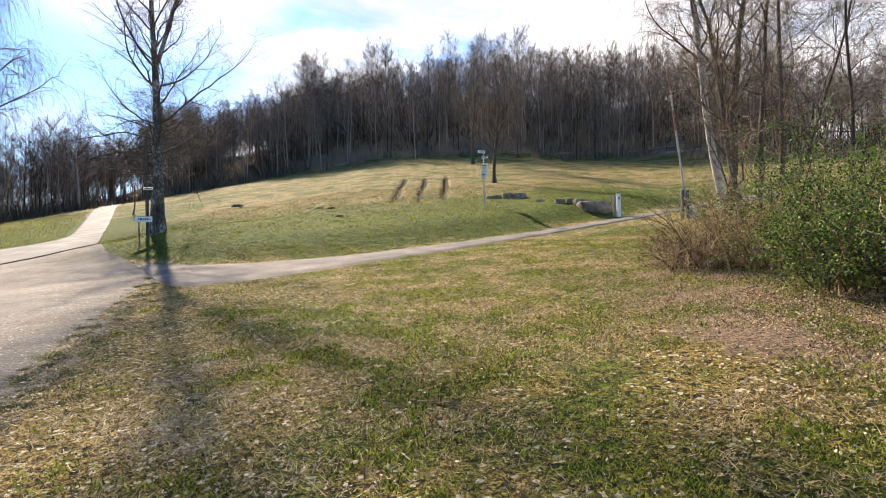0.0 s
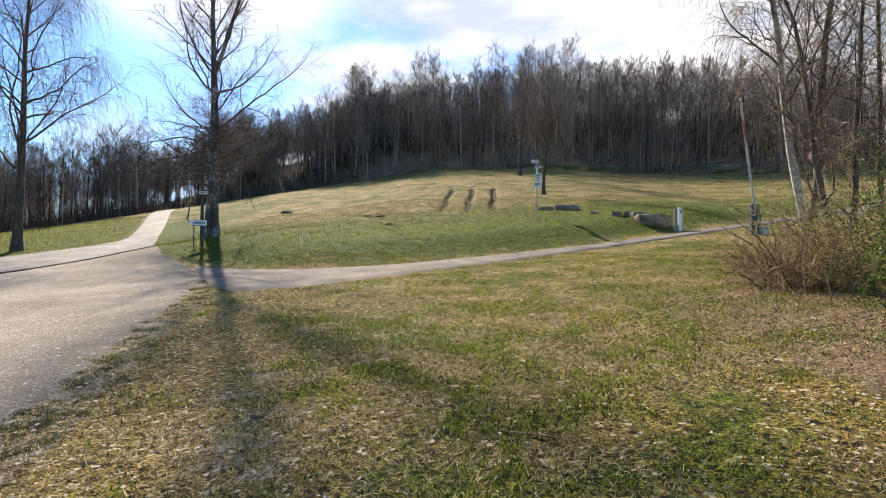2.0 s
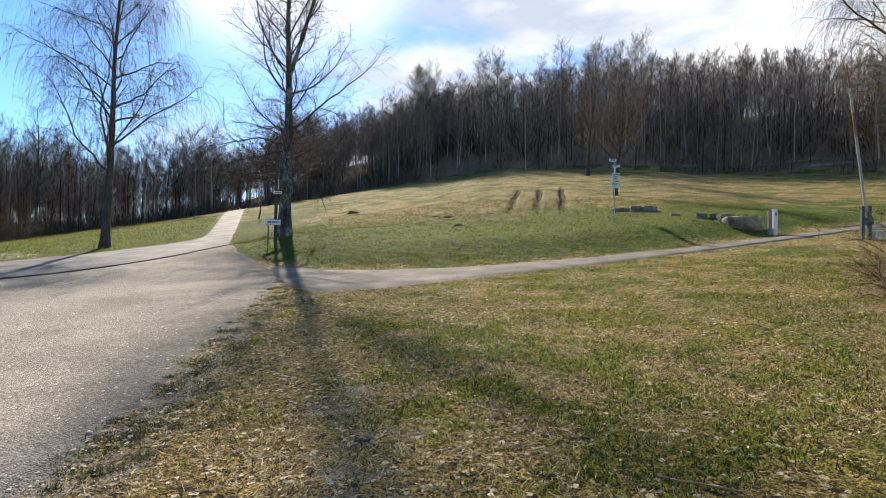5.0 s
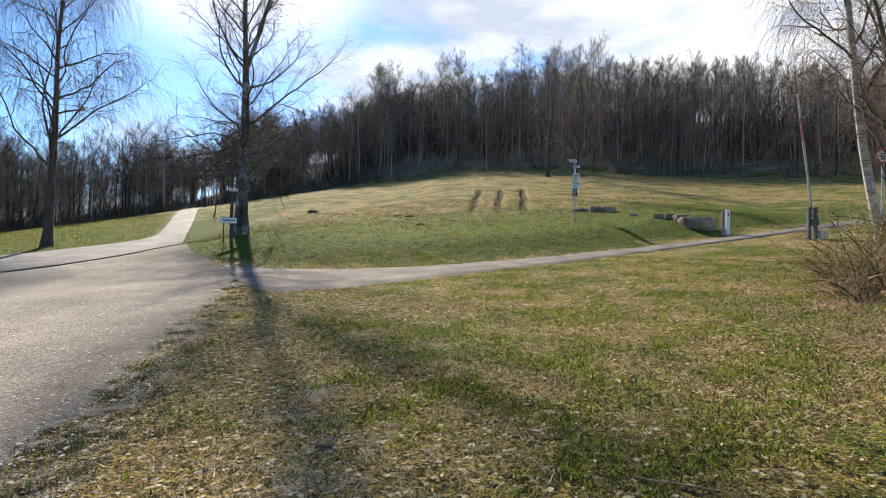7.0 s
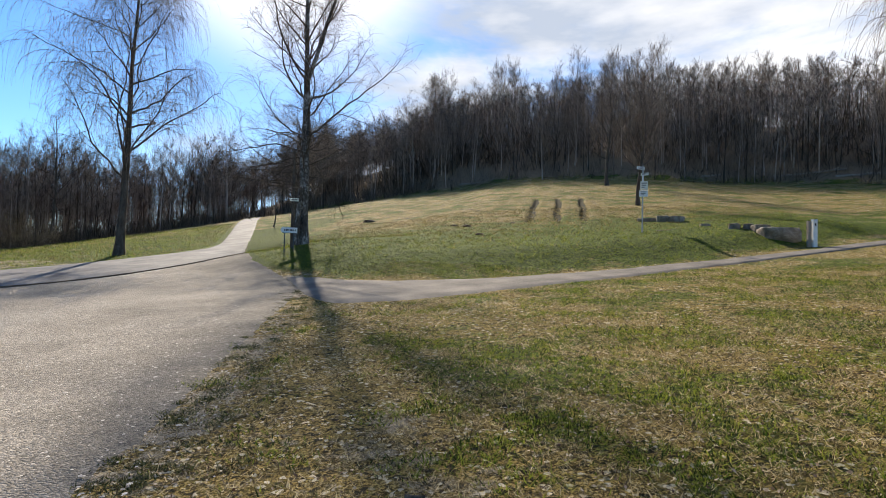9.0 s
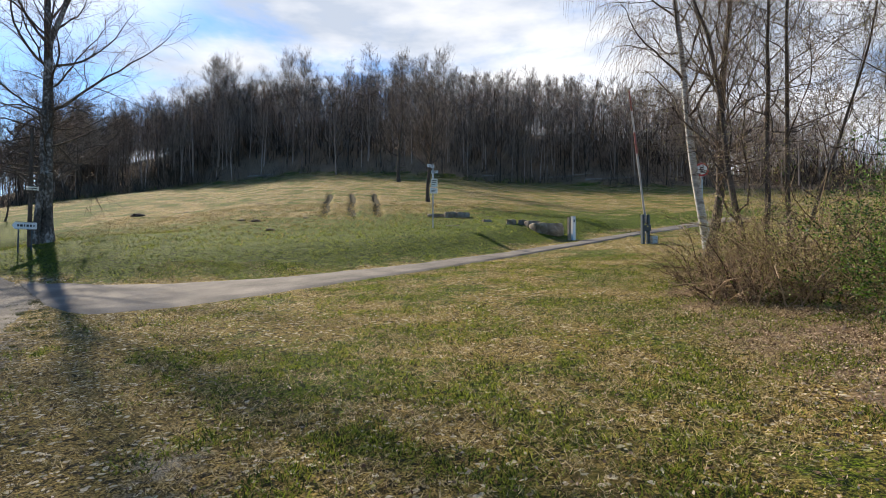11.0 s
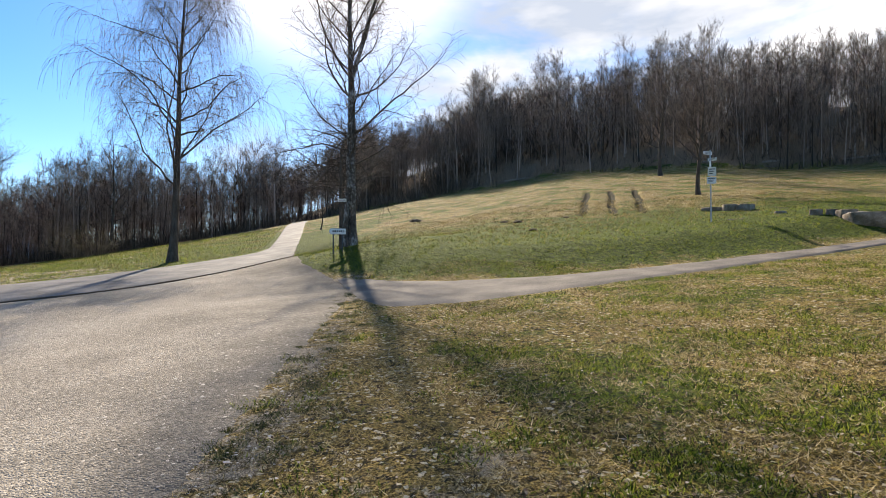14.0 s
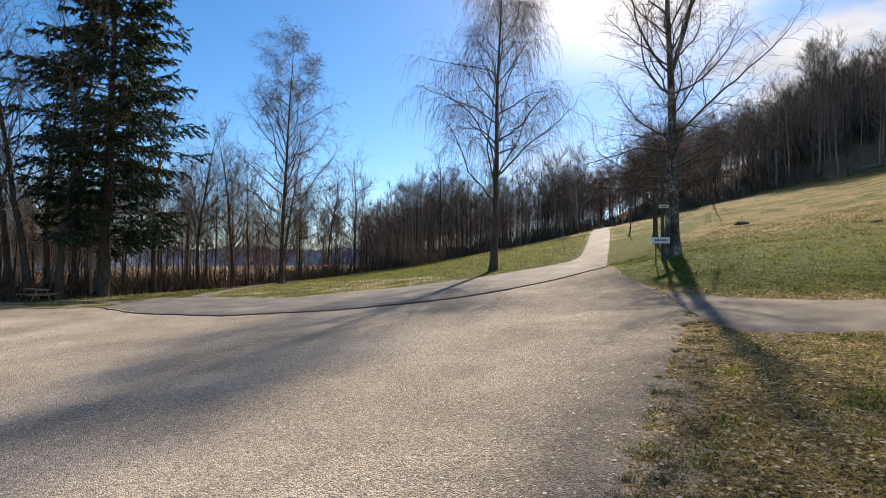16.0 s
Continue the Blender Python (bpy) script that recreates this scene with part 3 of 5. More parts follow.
def build_backdrop():
    """A far ridge beyond the woods, with the blue of distance haze put into its colour."""
    n = 90
    az = np.radians(np.linspace(-125, -30, n))
    top = np.array([27 + 12 * noise.noise((k * 0.09, 1.0, 0)) + 5 * noise.noise((k * 0.4, 2.0, 0)) for k in range(n)])
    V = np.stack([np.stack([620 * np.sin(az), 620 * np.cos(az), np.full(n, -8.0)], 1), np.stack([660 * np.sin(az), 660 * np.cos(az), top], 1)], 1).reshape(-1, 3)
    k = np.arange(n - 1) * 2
    # blue-grey stands in for air haze over the distant slopes
    haze = material("haze_tinted_hills", [(0.20, 0.26, 0.33), (0.30, 0.36, 0.43)], 0.01, 1.0, 0.0, 0.05, spec=0.0)
    tagged(new("backdrop", Shell().add(V, np.stack([k, k + 2, k + 3, k + 1], -1)).mesh("backdrop", haze, True)), "ridge far beyond the woods, coloured blue for distance haze", "hills", kind="structure")


build_backdrop()


# ---------------------------------------------------------------- trees
def add_tree(name, kind_fn, x, y, label, category="tree", group="", turn=0.0, seed=1, **spec):
    """A tree: trunk, limbs and twigs as parts under one thing."""
    base = thing(name, on_ground(x, y, turn, 0.08), label, category, group)
    for pname, shell, mat, plabel in kind_fn(np.random.default_rng(seed), **spec):
        p = part(pname, shell, mat, base, plabel, smooth=pname in ("trunk", "crown"))
        if pname not in ("trunk", "crown"):
            tagged(p, kind="stuff")
    return base


def birch(rng, h=15.0, r=0.2, first=0.2, weep=1.0, limbs=26, sub=8, twigs=9, lean=0.0, bark=None, catkins=0, spread=1.0, twig=0.008, wander=0.02, hang=1.0):
    n = 26
    trunk = grow(rng, np.zeros((1, 3)), np.array([[lean, 0, 1.0]]), h, n, wander, 0.06)
    R = taper(r, n, 0.06, 0.85)
    R[:, 0] *= 1.5
    R[:, 1] *= 1.12
    t = tubes(Shell(), trunk, R, 10)
    st, way, tt, rr = shoots(rng, trunk, R, limbs, first, 0.97, 58, 0.2)
    L = h * spread * (0.31 * (1 - 0.75 * (tt - first) / (1 - first))) * rng.uniform(0.7, 1.25, len(tt)) + 0.25
    way[:, 2] = np.abs(way[:, 2]) * 0.8 + 0.22
    P1 = grow(rng, st, way, L, 11, 0.15, 0.08, -0.16 * weep)
    R1 = taper(np.minimum(rr * 0.42, 0.055) * np.clip(L / 3, 0.5, 1.1), 11, 0.2)
    l = tubes(Shell(), P1, R1, 5)
    st, way, tt, rr = shoots(rng, P1, R1, sub, 0.18, 1.0, 42, 0.3)
    L2 = np.repeat(L, sub) * rng.uniform(0.22, 0.5, len(tt)) * (1.1 - 0.5 * tt)
    P2 = grow(rng, st, way, L2, 6, 0.14, 0.03, -0.22 * weep)
    R2 = taper(np.clip(rr * 0.5, 0.006, 0.018), 6, 0.4)
    tubes(l, P2, R2, 4)
    st, way, tt, rr = shoots(rng, P2, R2, twigs, 0.1, 1.0, 45, 0.35)
    L3 = rng.uniform(0.35, 1.1, len(tt)) * (0.65 + 1.0 * weep) * hang
    P3 = grow(rng, st, way, L3, 6, 0.11, -0.26 * weep + 0.03, -0.9 * weep)
    w = ribbons(Shell(), rng, P3, twig, twig * 0.5)
    out = [("trunk", t, bark or BIRCH, "pale bark, dark and furrowed near the foot"), ("crown", l, BARK, "dark slender limbs"), ("spray", w, TWIG, "fine hanging brown twigs")]
    if catkins:
        k = rng.integers(0, len(P3), catkins)
        out.append(("bud_cover", specks(rng, P3[k, rng.integers(1, 6, catkins)], 0.022, 0.05), BUD, "yellowish spring buds"))
    return out


def old_birch(rng, h=20.0, r=0.195):
    """The birch by the lane: a straight bole with two stems at its foot, a second leader, long rising limbs and a dark low tangle."""
    n = 26
    trunk = grow(rng, np.zeros((1, 3)), np.array([[0.005, 0, 1.0]]), h, n, 0.012, 0.08)
    R = taper(r, n, 0.06, 0.8)
    R[:, 0] *= 1.55
    R[:, 1] *= 1.1
    t = tubes(Shell(), trunk, R, 12)
    # a slimmer stem grown together with the bole
    side = trunk[:, :12].copy()
    side[..., 0] -= np.interp(np.arange(12), (0, 3, 11), (0.30, 0.17, 0.04))
    side[..., 1] -= np.interp(np.arange(12), (0, 3, 11), (0.22, 0.12, 0.02))
    tubes(t, side, taper(0.125, 12, 0.45), 10)

    def height(z):
        return trunk[0, min(int(z / h * (n - 1)), n - 1)]

    # height, to the side, to the back, upwards, length, radius
    limbs = [(4.9, 1.0, -0.2, 0.42, 6.0, 0.066), (7.1, 1.0, 0.3, 0.65, 5.2, 0.062), (6.0, 0.8, -0.6, 0.5, 4.2, 0.045), (6.6, -1.0, 0.1, 0.45, 5.2, 0.06), (7.6, -0.8, -0.3, 0.85, 6.5, 0.062),
             (5.2, -1.0, 0.4, 0.12, 4.0, 0.045), (5.7, -0.3, 1.0, 0.6, 5.5, 0.055), (6.3, 0.3, -1.0, 0.7, 5.0, 0.05), (8.6, 0.4, 1.0, 0.8, 5.5, 0.055), (9.2, -0.9, 0.5, 0.9, 5.0, 0.05), (8.9, 0.7, -0.8, 0.9, 4.8, 0.05)]
    st = np.array([height(z) for z, *_ in limbs])
    way = np.array([w[1:4] for w in limbs])
    way /= np.linalg.norm(way, axis=1, keepdims=True)
    P1 = grow(rng, st, way, np.array([w[4] for w in limbs]) * 0.9, 12, 0.16, 0.07)
    R1 = taper(np.array([w[5] for w in limbs]) * 0.82, 12, 0.14)
    lead = grow(rng, height(7.9)[None], np.array([[0.32, 0.05, 1.0]]), 10.5, 12, 0.045, 0.05)
    RL = taper(0.10, 12, 0.1)
    tubes(t, lead, RL, 9)
    # shorter limbs up the bole and the leader
    for P, Rp, count, t0 in ((trunk, R, 26, 0.30), (lead, RL, 14, 0.15)):
        s2, w2, tt, rr = shoots(rng, P, Rp, count, t0, 0.97, 48, 0.2)
        w2[:, 2] = np.abs(w2[:, 2]) + 0.2
        Pn = grow(rng, s2, w2, (3.9 - 2.6 * tt) * rng.uniform(0.7, 1.2, len(tt)), 12, 0.16, 0.08, -0.04)
        P1, R1 = np.concatenate([P1, Pn]), np.concatenate([R1, taper(np.minimum(rr * 0.4, 0.04), 12, 0.16)])
    l = tubes(Shell(), P1, R1, 6)
    L1 = np.linalg.norm(np.diff(P1, axis=1), axis=2).sum(1)
    s2, w2, tt, rr = shoots(rng, P1, R1, 14, 0.12, 1.0, 40, 0.3)
    L2 = np.repeat(L1, 14) * rng.uniform(0.18, 0.42, len(tt)) * (1.15 - 0.55 * tt)
    P2 = grow(rng, s2, w2, L2, 8, 0.15, 0.06, -0.10)
    R2 = taper(np.clip(rr * 0.45, 0.005, 0.018), 8, 0.3)
    tubes(l, P2, R2, 4)
    s3, w3, tt, rr = shoots(rng, P2, R2, 13, 0.1, 1.0, 42, 0.35)
    P3 = grow(rng, s3, w3, rng.uniform(0.3, 0.95, len(tt)), 6, 0.16, 0.04, -0.3)
    w = ribbons(Shell(), rng, P3, 0.0046, 0.0028)
    # low, nearly level, twisted limbs
    s4, w4, tt, rr = shoots(rng, trunk, R, 26, 0.11, 0.24, 82, 0.14)
    Q1 = grow(rng, s4, w4, rng.uniform(1.8, 4.4, len(tt)), 10, 0.15, 0.0, -0.05)
    S1 = taper(rng.uniform(0.018, 0.04, len(tt)), 10, 0.2)
    d = tubes(Shell(), Q1, S1, 5)
    s5, w5, tt, rr = shoots(rng, Q1, S1, 10, 0.15, 1.0, 48, 0.35)
    Q2 = grow(rng, s5, w5, rng.uniform(0.4, 1.5, len(tt)), 6, 0.2, 0.02)
    tubes(d, Q2, taper(np.clip(rr * 0.5, 0.006, 0.012), 6, 0.4), 3)
    s6, w6, tt, rr = shoots(rng, Q2, np.ones(Q2.shape[:2]), 7, 0.1, 1.0, 48, 0.35)
    tubes(d, grow(rng, s6, w6, rng.uniform(0.2, 0.6, len(tt)), 4, 0.2, 0.0), np.full((len(tt), 4), 0.004), 3)
    return [("trunk", t, OLD_BIRCH, "dark fissured bark with pale patches"), ("crown", l, BARK, "long rising limbs"), ("spray", w, TWIG, "fine bare twigs"), ("tangle", d, BARK, "dark twisted low boughs")]


def specks(rng, at, lo, hi, flat=0.0):
    """Small leaf-shaped four-cornered faces, turned at random."""
    n = len(at)
    a, b = rng.normal(0, 1, (n, 3)), rng.normal(0, 1, (n, 3))
    a[:, 2] *= 1 - flat
    a /= np.linalg.norm(a, axis=1, keepdims=True)
    b[:, 2] *= 1 - flat
    b -= a * (a * b).sum(1, keepdims=True)
    b /= np.linalg.norm(b, axis=1, keepdims=True) + 1e-9
    s = rng.uniform(lo, hi, (n, 1))
    bend = np.cross(a, b) * s * 0.12
    V = np.stack([at - a * s * 0.5, at + b * s * 0.32 + bend, at + a * s * 0.55, at - b * s * 0.32 + bend], 1)
    return Shell().add(V.reshape(-1, 3), np.arange(n * 4).reshape(n, 4))


def bare_tree(rng, h=10.0, r=0.16, first=0.25, limbs=14, sub=6, twigs=6, up=0.12, spread=0.32, lean=0.0, mat=None, twig=0.006, buds=0, kink=0.13, limb=0.5):
    n = 14
    trunk = grow(rng, np.zeros((1, 3)), np.array([[lean, rng.normal(0, 0.03), 1.0]]), h, n, max(0.055, kink * 0.4), 0.08)
    R = taper(r, n, 0.08, 0.9)
    R[:, 0] *= 1.35
    t = tubes(Shell(), trunk, R, 8)
    st, way, tt, rr = shoots(rng, trunk, R, limbs, first, 0.98, 52, 0.25)
    L = h * spread * (1.1 - 0.75 * tt) * rng.uniform(0.7, 1.3, len(tt)) + 0.2
    P1 = grow(rng, st, way, L, 9, kink, up)
    R1 = taper(np.minimum(rr * limb, 0.055), 9, 0.2)
    l = tubes(Shell(), P1, R1, 4)
    st, way, tt, rr = shoots(rng, P1, R1, sub, 0.2, 1.0, 42, 0.3)
    L2 = np.repeat(L, sub) * rng.uniform(0.3, 0.6, len(tt))
    P2 = grow(rng, st, way, L2, 5, kink + 0.03, up)
    R2 = taper(np.clip(rr * 0.6, twig, 0.03), 5, 0.4)
    tubes(l, P2, R2, 3)
    st, way, tt, rr = shoots(rng, P2, R2, twigs, 0.15, 1.0, 42, 0.35)
    L3 = np.repeat(L2, twigs) * rng.uniform(0.3, 0.7, len(tt)) + 0.12
    P3 = grow(rng, st, way, L3, 4, 0.16, up * 0.7)
    w = ribbons(Shell(), rng, P3, twig, twig * 0.5)
    extra = []
    if buds:
        k = rng.integers(0, len(P3), buds)
        extra = [("bud_cover", specks(rng, P3[k, rng.integers(1, 4, buds)], 0.012, 0.028), BUD, "yellow-green opening buds")]
    return extra + [("trunk", t, mat or BARK, "dark furrowed bark"), ("crown", l, BARK, ""), ("spray", w, TWIG, "fine bare twigs")]


def ribbons(shell, rng, P, w0, w1):
    """Slender flat twigs along M lines of n points, for woods far off."""
    M, n = P.shape[:2]
    side = rng.normal(0, 1, (M, 3))
    side -= (P[:, -1] - P[:, 0]) * (side * (P[:, -1] - P[:, 0])).sum(1, keepdims=True) / (((P[:, -1] - P[:, 0]) ** 2).sum(1, keepdims=True) + 1e-9)
    side /= np.linalg.norm(side, axis=1, keepdims=True) + 1e-9
    w = np.linspace(w0, w1, n)[None, :, None]
    V = np.stack([P - side[:, None] * w, P + side[:, None] * w], 2)
    i, k = np.meshgrid(np.arange(M), np.arange(n - 1), indexing="ij")
    q = (i * n + k) * 2
    return shell.add(V.reshape(-1, 3), np.stack([q, q + 1, q + 3, q + 2], -1).reshape(-1, 4))


def wood_tree(rng, h, twigs=5, limbs=14, lean=0.03):
    """A forest tree with a tall straight trunk and a narrow broom-like crown, as one shell."""
    sh = Shell()
    n = 7
    trunk = grow(rng, np.zeros((1, 3)), np.array([[rng.normal(0, lean), rng.normal(0, lean), 1.0]]), h, n, 0.02, 0.06)
    R = taper(h * rng.uniform(0.0055, 0.0110), n, 0.10)
    tubes(sh, trunk, R, 5)
    st, way, tt, rr = shoots(rng, trunk, R, limbs, rng.uniform(0.10, 0.36), 0.98, 40, 0.2)
    L = h * 0.30 * (1.05 - 0.70 * tt) * rng.uniform(0.6, 1.3, len(tt)) + 0.3
    P1 = grow(rng, st, way, L, 5, 0.10, 0.09)
    R1 = taper(np.clip(rr * 0.42, 0.018, 0.055), 5, 0.3)
    if twigs > 6:
        tubes(sh, P1, R1, 3)
    else:
        ribbons(sh, rng, P1, 0.045, 0.018)
    st, way, tt, rr = shoots(rng, P1, R1, 7, 0.15, 1.0, 34, 0.22)
    L2 = np.repeat(L, 7) * rng.uniform(0.3, 0.65, len(tt))
    P2 = grow(rng, st, way, L2, 3, 0.10, 0.12)
    fine = 0.6 if twigs > 6 else 1.0
    ribbons(sh, rng, P2, 0.026 * fine, 0.015 * fine)
    st, way, tt, rr = shoots(rng, P2, np.ones(P2.shape[:2]), twigs, 0.1, 1.0, 34, 0.25)
    P3 = grow(rng, st, way, rng.uniform(0.4, 1.25, len(tt)), 2, 0.12, 0.12)
    ribbons(sh, rng, P3, 0.017 * fine, 0.008 * fine)
    return sh.data()


def spruce(rng, h=19.0, r=0.3):
    n = 24
    trunk = grow(rng, np.zeros((1, 3)), np.array([[0, 0, 1.0]]), h, n, 0.008, 0.1)
    R = taper(r, n, 0.05)
    t = tubes(Shell(), trunk, R, 10)
    st, way, tt, rr = shoots(rng, trunk, R, 260, 0.10, 0.985, 82, 0.12)
    L = (0.6 + 5.6 * np.sin(np.clip((1 - tt) * 1.25, 0, 1) * np.pi / 2) ** 0.9) * rng.uniform(0.6, 1.12, len(tt)) * np.where(tt < 0.3, 0.75, 1)
    P1 = grow(rng, st, way, L, 9, 0.05, -0.05, 0.09)
    R1 = taper(np.clip(L * 0.011, 0.012, 0.05), 9, 0.25)
    l = tubes(Shell(), P1, R1, 4)
    keep = rng.random(len(P1)) < np.clip((tt - 0.10) * 5.0 + 0.45, 0, 1)
    Pk, Rk, Lk = P1[keep], R1[keep], L[keep]
    st, way, t2, rr = shoots(rng, Pk, Rk, 22, 0.2, 1.0, 55, 0.2)
    way[:, 2] = way[:, 2] * 0.35 - 0.10
    P2 = grow(rng, st, way, np.repeat(Lk, 22) * rng.uniform(0.12, 0.30, len(t2)) * (1.15 - 0.6 * t2) + 0.15, 4, 0.08, -0.10)
    ribbons(l, rng, P2, 0.012, 0.006)
    st, way, t3, rr = shoots(rng, P2, np.ones(P2.shape[:2]), 20, 0.02, 1.0, 40, 0.25)
    way[:, 2] -= 0.15
    size = rng.uniform(0.16, 0.34, (len(st), 1))
    side = np.cross(way, rng.normal(0, 1, way.shape))
    side /= np.linalg.norm(side, axis=1, keepdims=True) + 1e-9
    V = np.stack([st - side * size * 0.2, st + way * size, st + side * size * 0.2], 1)
    w = Shell().add(V.reshape(-1, 3), np.arange(len(st) * 3).reshape(-1, 3))
    return [("trunk", t, BARK, "straight dark trunk"), ("crown", l, BARK, "drooping whorled limbs"), ("foliage", w, NEEDLE, "dark green needle sprays")]


def shrub(rng, radius=1.5, height=2.5, stems=45, sub=7, leaves=0, leaf=(0.02, 0.045), bud=0, twig=0.004, arch=-0.16):
    a = rng.random(stems) * 2 * np.pi
    d = np.sqrt(rng.random(stems)) * radius * 0.55
    st = np.stack([np.cos(a) * d, np.sin(a) * d, -0.05 + 0 * a], 1)
    way = np.stack([np.cos(a) * d / radius * 1.1 + rng.normal(0, 0.25, stems), np.sin(a) * d / radius * 1.1 + rng.normal(0, 0.25, stems), np.ones(stems)], 1)
    L = height * rng.uniform(0.55, 1.2, stems)
    P1 = grow(rng, st, way / np.linalg.norm(way, axis=1, keepdims=True), L, 8, 0.2, 0.02, arch)
    R1 = taper(rng.uniform(0.008, 0.02, stems), 8, 0.3)
    l = tubes(Shell(), P1, R1, 4)
    s2, w2, tt, rr = shoots(rng, P1, R1, sub, 0.12, 1.0, 45, 0.3)
    P2 = grow(rng, s2, w2, np.repeat(L, sub) * rng.uniform(0.15, 0.42, len(tt)), 5, 0.2, 0.03)
    tubes(l, P2, taper(np.clip(rr * 0.6, twig, 0.01), 5, 0.4), 3)
    s3, w3, tt, rr = shoots(rng, P2, np.full(P2.shape[:2], twig), 4, 0.2, 1.0, 45, 0.3)
    P3 = grow(rng, s3, w3, rng.uniform(0.12, 0.45, len(tt)), 4, 0.2, 0.02)
    ribbons(l, rng, P3, twig * 0.8, twig * 0.4)
    out = [("tangle", l, SHRUB, "tangle of thin brown stems")]
    for count, size, mat, pname in ((leaves, leaf, LEAF, "foliage"), (bud, (0.015, 0.032), BUD, "bud_cover")):
        if count:
            pool = np.concatenate([P3.reshape(-1, 3), P2.reshape(-1, 3)])
            pool = pool[pool[:, 2] > 0.1]
            at = pool[rng.integers(0, len(pool), count)] + rng.normal(0, 0.05, (count, 3))
            out.append((pname, specks(rng, at, *size), mat, "fresh green leaves" if pname == "foliage" else "yellow-green opening buds"))
    return out


add_tree("birch_tree", old_birch, -12.4, 23.8, "tall old birch with two leaders and dark low boughs", "birch", "birches", 26, 11)
add_tree("birch_tree", birch, -24.9, 27.4, "weeping birch with hanging twigs on the lawn strip", "birch", "birches", 70, 12, h=19.5, r=0.23, first=0.2, weep=1.0, limbs=34, sub=13, twigs=18, bark=BARK, catkins=3500, spread=1.2, twig=0.0056, lean=0.05, hang=1.45)
add_tree("birch_tree", birch, -49.9, 26.5, "slender birch with rounded bare crown on the far lawn", "birch", "birches", 10, 13, h=22.5, r=0.24, first=0.12, weep=0.45, limbs=52, sub=12, twigs=20, bark=BARK, spread=1.25, twig=0.0075, wander=0.01)
add_tree("oak_tree", bare_tree, -20.0, 38.0, "low spreading bare tree behind the birch", "tree", "", 0, 21, h=8.5, r=0.18, first=0.2, limbs=26, sub=9, twigs=9, up=0.02, spread=0.55, twig=0.008)
add_tree("young_tree", bare_tree, 3.87, 43.3, "young bare tree on the meadow with dense upright twigs", "tree", "young meadow trees", 0, 22, h=8.6, r=0.15, first=0.25, limbs=26, sub=9, twigs=7, up=0.12, spread=0.4, twig=0.008)
add_tree("young_tree", bare_tree, 3.2, 62.5, "young bare tree near the meadow top", "tree", "young meadow trees", 40, 23, h=10.5, r=0.2, first=0.25, limbs=26, sub=9, twigs=7, up=0.1, spread=0.45, lean=-0.1, twig=0.01)
add_tree("sapling", bare_tree, -25.1, 44.0, "leaning sapling at the edge of the lane", "tree", "", 40, 24, h=3.2, r=0.07, first=0.4, limbs=8, sub=4, twigs=3, lean=0.25)
add_tree("spruce_tree", spruce, -46.8, 11.7, "tall dark spruce at the edge of the forecourt", "spruce", "", 0, 31, h=31.0, r=0.42)

# the thicket beside the barrier
add_tree("birch_tree", birch, 8.7, 16.9, "leaning white birch with hanging twigs in the thicket", "birch", "thicket trees", 0, 41, h=15.0, r=0.14, first=0.25, weep=0.9, limbs=26, sub=11, twigs=22, lean=-0.24, catkins=4500, twig=0.004)
THICKET = [(8.06, 16.1, 13.0, 0.19, 0.03, 49, 0.14, "thick rough-barked tree beside the leaning birch"), (7.54, 14.0, 11.0, 0.12, -0.11, 43, 0.10, "dark leaning tree with crooked limbs in the thicket"),
           (7.52, 13.3, 12.0, 0.10, -0.01, 44, 0.2, "slim upright dark tree in the thicket"), (8.25, 13.4, 12.5, 0.09, 0.01, 45, 0.2, "slim upright dark tree in the thicket"),
           (7.9, 10.9, 9.5, 0.06, 0.04, 46, 0.15, "thin pale sapling in the thicket"), (8.6, 9.4, 9.0, 0.075, 0.12, 47, 0.2, "thin leaning tree in the thicket"), (7.3, 12.6, 8.0, 0.07, 0.42, 48, 0.12, "low crooked stem arching out of the thicket")]
for x, y, h, r, lean, seed, first, label in THICKET:
    add_tree("thicket_tree", bare_tree, x, y, label, "tree", "thicket trees", -36, seed, h=h, r=r * 0.72, first=first, limbs=26, sub=10, twigs=12, up=0.06, spread=0.24, lean=lean, buds=7000, twig=0.0032, kink=0.2, limb=0.38)
add_tree("bush", shrub, 6.0, 7.7, "dense bush with fresh green leaves", "bush", "thicket bushes", 0, 51, radius=1.35, height=2.15, stems=60, leaves=30000, leaf=(0.02, 0.05))
add_tree("bush", shrub, 6.6, 6.4, "dense bush with fresh green leaves", "bush", "thicket bushes", 90, 52, radius=1.5, height=2.3, stems=60, leaves=26000, leaf=(0.02, 0.05))
add_tree("bush", shrub, 5.7, 10.6, "brown bramble bush with opening buds", "bush", "thicket bushes", 0, 53, radius=1.5, height=1.7, stems=45, sub=8, bud=5000)
add_tree("bush", shrub, 6.9, 10.4, "brown bramble bush with opening buds", "bush", "thicket bushes", 50, 54, radius=1.6, height=2.2, stems=45, sub=7, bud=6000, leaves=3500)
add_tree("bush", shrub, 5.0, 11.0, "low tangle of dead brown brambles", "bush", "thicket bushes", 80, 55, radius=1.2, height=0.9, stems=70, sub=6, arch=-0.25, bud=300)
add_tree("bush", shrub, 6.0, 12.9, "brown bramble bush with opening buds", "bush", "thicket bushes", 20, 57, radius=1.5, height=1.5, stems=40, sub=7, bud=3000)
add_tree("bush", shrub, 7.4, 12.0, "brown bramble bush with opening buds", "bush", "thicket bushes", 20, 58, radius=1.6, height=2.0, stems=40, sub=8, bud=5000)
